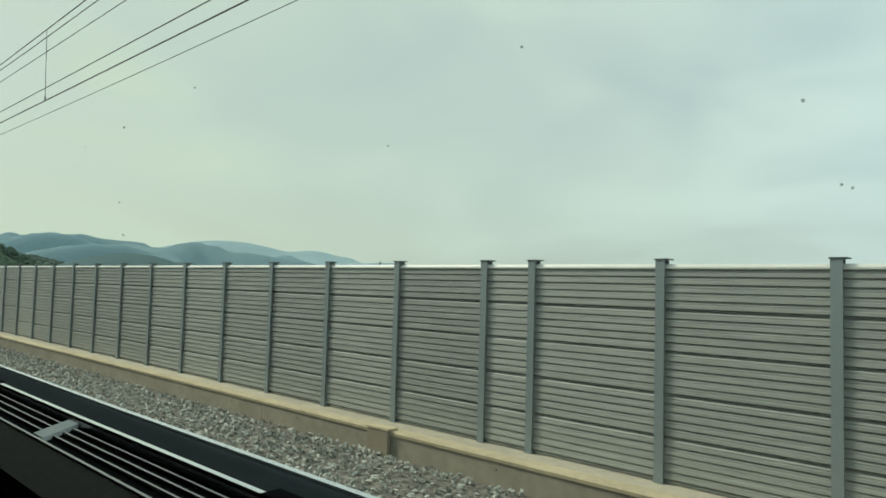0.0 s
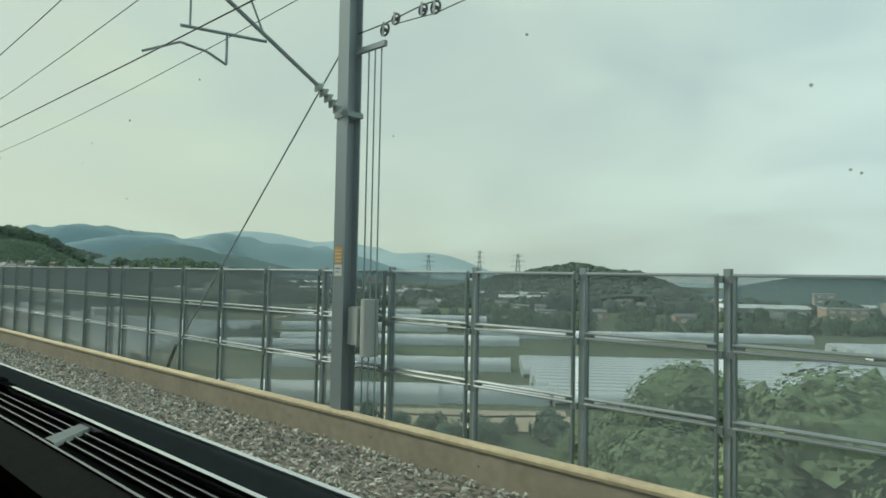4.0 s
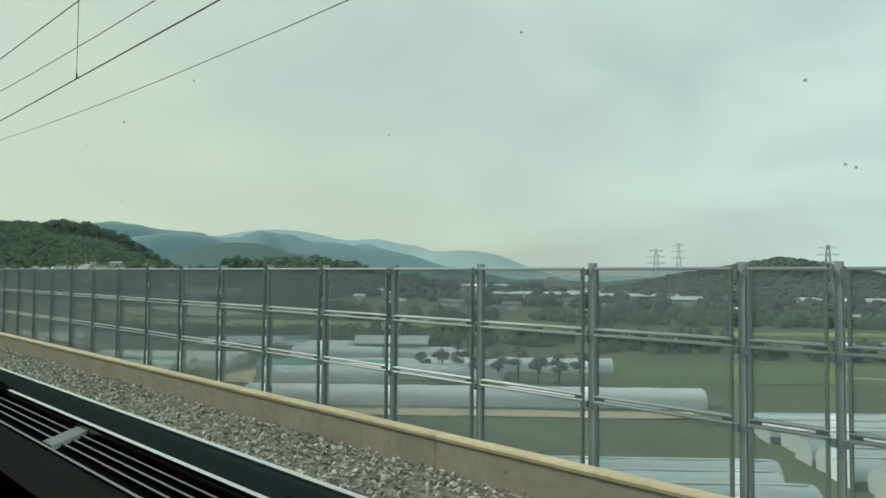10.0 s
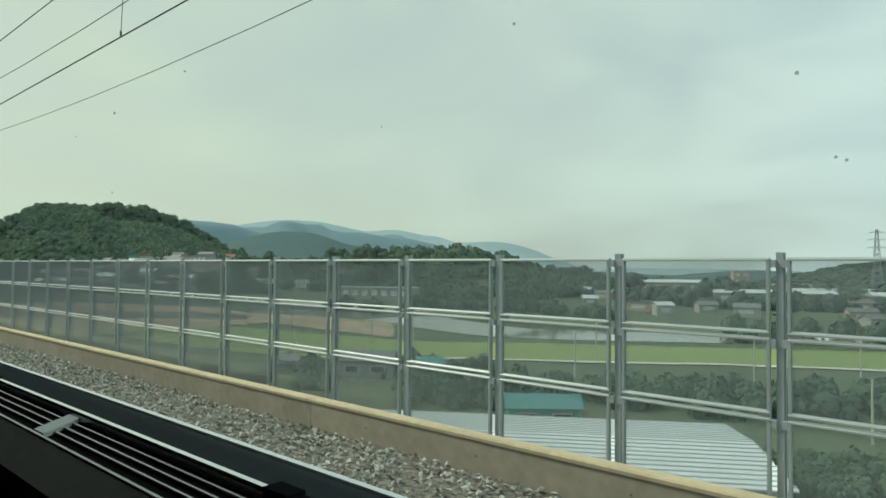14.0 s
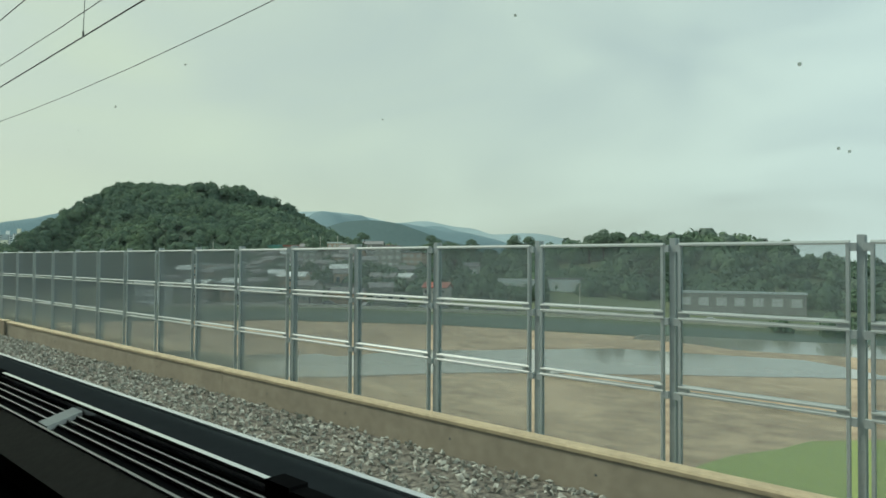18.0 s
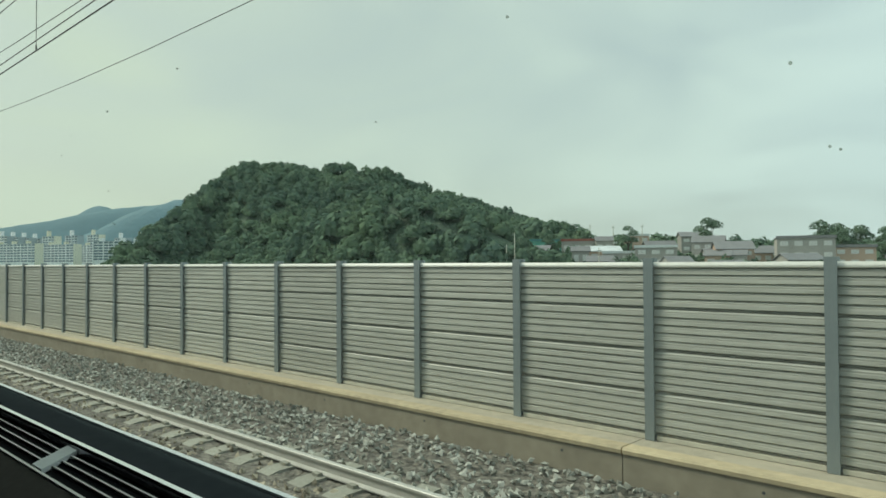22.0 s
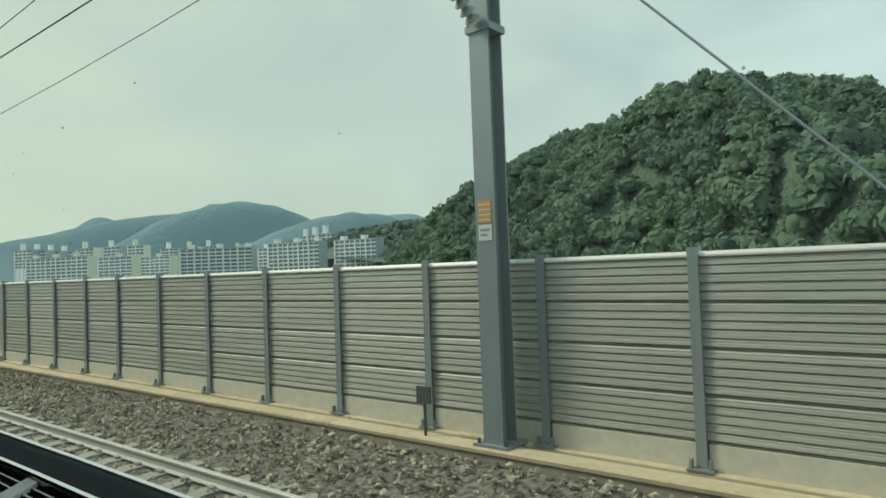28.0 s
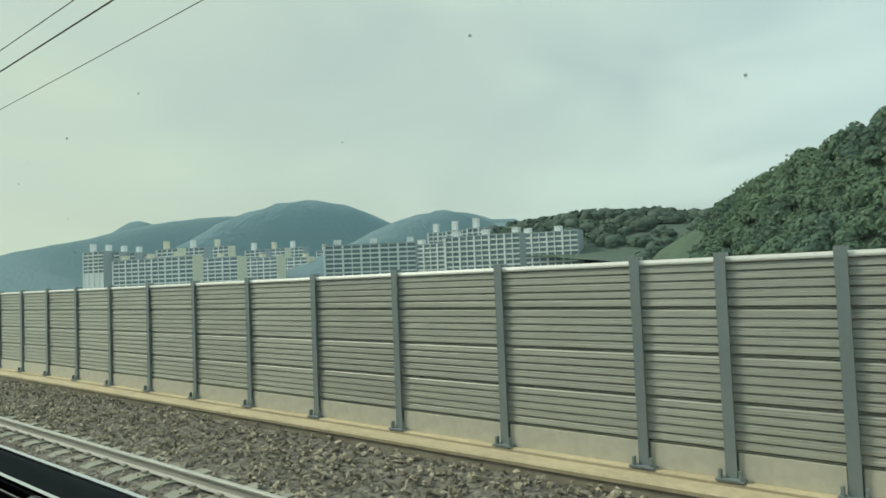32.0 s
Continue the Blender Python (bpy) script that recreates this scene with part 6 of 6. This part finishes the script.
# ---- apartment blocks ----
def apartment(right, left, top, storeys, bays, cream=False, depth=9.0, base=-14.0, shown=7):
    """A slab block between two corners of its track-side front."""
    r, l = Vector(right), Vector(left)
    length = (r - l).length
    ang = math.atan2(r.y - l.y, r.x - l.x)
    h = top - base
    tower = 7.0 if top > 30 else 3.0
    ap = thing("apartment_block", "tall pale apartment slab with rows of balconies", "apartment block", "apartment blocks", at=(l.x, l.y, base), turn=ang)
    put("wall", Shape().box(0, length, 0, depth, 0, h).mesh("wall", APART_WALL), ap)
    put("end_wall", Shape().box(length, length + 0.3, -0.4, depth + 0.2, 0, h + 0.6).mesh("end_wall", APART_CREAM if cream else APART_GREY), ap, label="plain end wall")
    put("roof", Shape().box(-0.3, length, -0.5, depth + 0.3, h, h + 0.5).mesh("roof", APART_GREY), ap)
    bay = length / bays
    low = max(0, storeys - shown)
    fh = h / storeys
    for i in range(bays):
        put("pier", cached(("pier", round(h, 1), round(bay, 1)), lambda: Shape().box(-0.5, 0.5, -0.75, 0.0, 0, h).box(bay / 2 - 0.25, bay / 2 + 0.25, -0.72, 0.0, 0, h).mesh("pier", APART_WALL)), ap, (bay * i + 0.5, 0, 0))
        if i % 2 == 0:
            put("stair_tower", Shape().box(-1.8, 1.8, 1.0, 5.0, h + 0.5, h + tower).box(-2.1, 2.1, 0.8, 5.2, h + tower, h + tower + 0.4).mesh("stair_tower", APART_CREAM if cream else APART_WALL), ap, (bay * (i + 0.7), 0, 0))
        for k in range(low, storeys):
            w = bay - 1.3
            if shown > 5:
                put("balcony_front", cached(("bf", round(w, 1), round(fh, 2)), lambda: Shape().box(0, w, -0.55, -0.4, 0, fh * 0.26).mesh("balcony_front", APART_WALL)), ap, (bay * i + 1.15, 0, fh * k))
            put("window", cached(("aw", round(w, 1), round(fh, 2)), lambda: Shape().box(0, w * 0.46, -0.3, -0.02, 0, fh * 0.62).box(w * 0.52, w, -0.3, -0.02, 0, fh * 0.62).mesh("window", APART_PANE)), ap, (bay * i + 1.15, 0, fh * k + fh * 0.30))


apartment((-1425, 336), (-1462, 330), 26.0, 14, 4)
apartment((-1436, 293), (-1478, 283), 24.0, 14, 5)
apartment((-1503, 287), (-1547, 256), 23.5, 14, 5)
apartment((-1500, 316), (-1530, 312), 23.5, 14, 3)
apartment((-1662, 240), (-1735, 220), 23.8, 13, 6, True)
apartment((-1675, 283), (-1735, 271), 24.0, 13, 4, True)
apartment((-1675, 318), (-1735, 312), 24.0, 13, 4, True)
apartment((-1690, 360), (-1735, 354), 24.5, 13, 3, True)
for k in range(4):
    apartment((-1850 + 6 * k, 264 + 11 * k), (-1877 + 6 * k, 258 + 11 * k), 38 - k, 16, 2, shown=6)
for k in range(7):
    x, y = -1790 - 8 * (k % 3), 300 + 30 * k
    apartment((x, y), (x - 24, y - 6), 37 + 2 * (k % 3), 16, 2, k % 2 == 0, shown=5)
for k in range(3):
    apartment((-1513 - 30 * k, 376 + 14 * k), (-1530 - 30 * k, 372 + 14 * k), 36 + k, 16, 2, shown=4)


# ---- pylons ----
def pylon(x, y, top, label="tall grey lattice power pylon"):
    z = ground_z(x, y)
    h = top - z
    p = thing("pylon", label, "pylon", "power pylons", at=(x, y, z), turn=radians(25))
    def w(f):
        return 3.6 * (1 - f) + 0.6 * f
    legs = Shape()
    for sx in (-1, 1):
        for sy in (-1, 1):
            legs.tube((sx * 3.6, sy * 3.6, 0), (sx * 0.6, sy * 0.6, h), 0.26, 4, 0.16)
    put("leg_frame", legs.mesh("leg_frame", STEEL), p)
    lat = Shape()
    n = 9
    for i in range(n):
        a, b = i / n, (i + 1) / n
        for s in (-1, 1):
            lat.tube((-w(a), s * w(a), h * a), (w(b), s * w(b), h * b), 0.12, 4)
            lat.tube((w(a), s * w(a), h * a), (-w(b), s * w(b), h * b), 0.12, 4)
            lat.tube((s * w(a), -w(a), h * a), (s * w(b), w(b), h * b), 0.12, 4)
    put("lattice", lat.mesh("lattice", STEEL), p)
    for f, half in ((0.72, 6.5), (0.84, 6.0), (0.95, 5.0)):
        arm = Shape().tube((-half, 0, h * f), (half, 0, h * f), 0.14, 4).tube((-half, 0, h * f), (0, 0, h * f + 1.6), 0.1, 4).tube((half, 0, h * f), (0, 0, h * f + 1.6), 0.1, 4)
        put("cross_arm", arm.mesh("cross_arm", STEEL), p)


for x, y, top in ((-604.6, 458.7, 22.5), (-637.9, 574.9, 32), (-492.3, 451.3, 22)):
    pylon(x, y, top)


def pole(x, y, h, label="thin grey utility pole with a cross bar"):
    p = thing("utility_pole", label, "pole", "utility poles", at=(x, y, ground_z(x, y)))
    put("shaft", Shape().tube((0, 0, 0), (0, 0, h), 0.14, 8, 0.09).mesh("shaft", PLINTH), p)
    put("cross_bar", Shape().box(-0.7, 0.7, -0.05, 0.05, h - 0.7, h - 0.58).mesh("cross_bar", STEEL), p)


for x, y, h in ((-580, 110, 8), (-572, 96, 8), (-566, 112, 9), (-606, 100, 8), (-640, 84, 8), (-560, 84, 7), (-524, 98, 7), (-500, 84, 7), (-612, 118, 8), (-655, 110, 8), (-470, 92, 7), (-405, 112, 7), (-318, 90, 7),
                (-880, 112, 8), (-898, 104, 8), (-912, 134, 8), (-940, 150, 8), (-860, 134, 8), (-960, 196, 9), (-952, 200, 9), (-970, 199, 10), (-836, 150, 8), (-800, 165, 8), (-958.6, 140, 13.5), (-961.2, 140, 10.5), (-530, 108, 8)):
    pole(x, y, h)

# ---- stair platform outside the barrier ----
pf = thing("stair_platform", "blue painted steel stair platform with railings outside the barrier", "platform", at=(-609.5, 7.0, 0))
put("deck", Shape().box(-5.6, 3.4, 0.1, 2.5, -0.62, -0.52).mesh("deck", BLUE_PAINT), pf)
put("edge_beam", Shape().box(-5.6, 3.4, 2.5, 2.58, -0.75, -0.42).box(-5.68, -5.6, 0.1, 2.58, -0.75, -0.42).mesh("edge_beam", BLUE_PAINT), pf)


def railing(a, b, bars=4, high=1.05):
    """Posts and bars of one straight railing between two foot points."""
    a, b = Vector(a), Vector(b)
    n = max(1, round((b - a).length / 1.15))
    for i in range(n + 1):
        q = a.lerp(b, i / n)
        put("railing_post", Shape().tube(tuple(q), (q.x, q.y, q.z + high), 0.026, 6).mesh("railing_post", BLUE_PAINT), pf)
    for k in range(bars):
        z = high * (k + 1) / bars
        put("railing_bar", Shape().tube((a.x, a.y, a.z + z), (b.x, b.y, b.z + z), 0.03 if k == bars - 1 else 0.016, 6).mesh("railing_bar", BLUE_PAINT), pf)


railing((-5.6, 2.5, -0.52), (3.4, 2.5, -0.52))
railing((-5.6, 0.2, -0.52), (-5.6, 2.5, -0.52))
railing((-1.8, 1.4, -0.52), (1.9, 1.4, -0.52))
railing((3.4, 2.5, -0.52), (9.6, 2.5, -4.4))
railing((3.4, 1.3, -0.52), (9.6, 1.3, -4.4))
for y in (1.3, 2.5):
    put("stringer", Shape().tube((3.4, y, -0.6), (9.6, y, -4.5), 0.11, 6).mesh("stringer", BLUE_PAINT), pf)
for k in range(20):
    f = (k + 0.5) / 20
    put("tread", cached("tread", lambda: Shape().box(-0.13, 0.13, 1.32, 2.48, -0.02, 0.02).mesh("tread", BLUE_PAINT)), pf, (3.4 + 6.2 * f, 0, -0.6 - 3.9 * f))
put("landing", Shape().box(9.6, 12.0, 0.2, 2.6, -4.6, -4.5).mesh("landing", BLUE_PAINT), pf)
for dx in (-5.2, -1.0, 3.0, 9.8, 11.8):
    put("support", Shape().tube((dx, 1.4, -17.0), (dx, 1.4, -0.55 if dx < 9 else -4.55), 0.12, 8).mesh("support", BLUE_PAINT), pf)
lamp = thing("trackside_lamp", "grey steel post with two arms and pale lamp heads", "lamp post", at=(-607.25, 6.32, 0))
put("sleeve", Shape().tube((0, 0, 0), (0, 0, 0.5), 0.10, 12).tube((0, 0, 0.5), (0, 0, 0.54), 0.115, 12).mesh("sleeve", STEEL), lamp)
put("post", Shape().tube((0, 0, 0.5), (0, 0, 1.72), 0.07, 12).mesh("post", GALV), lamp)
put("junction_box", Shape().box(0.10, 0.22, -0.05, 0.05, 1.38, 1.66).mesh("junction_box", CAP), lamp)
for side, end in ((-1, -0.52), (1, 0.85)):
    put("arm", Shape().line([(0, 0, 1.62), (side * 0.2, 0, 1.62), (end, 0, 1.74)], 0.035, 8).mesh("arm", CAP if side < 0 else GALV), lamp)
    head = put("lamp_head", Shape().tube((end, 0, 1.70), (end, 0, 1.76), 0.14, 14, 0.13).tube((end, 0, 1.76), (end, 0, 1.84), 0.13, 14, 0.05).mesh("lamp_head", PLATE_WHITE), lamp, label="pale domed lamp head")
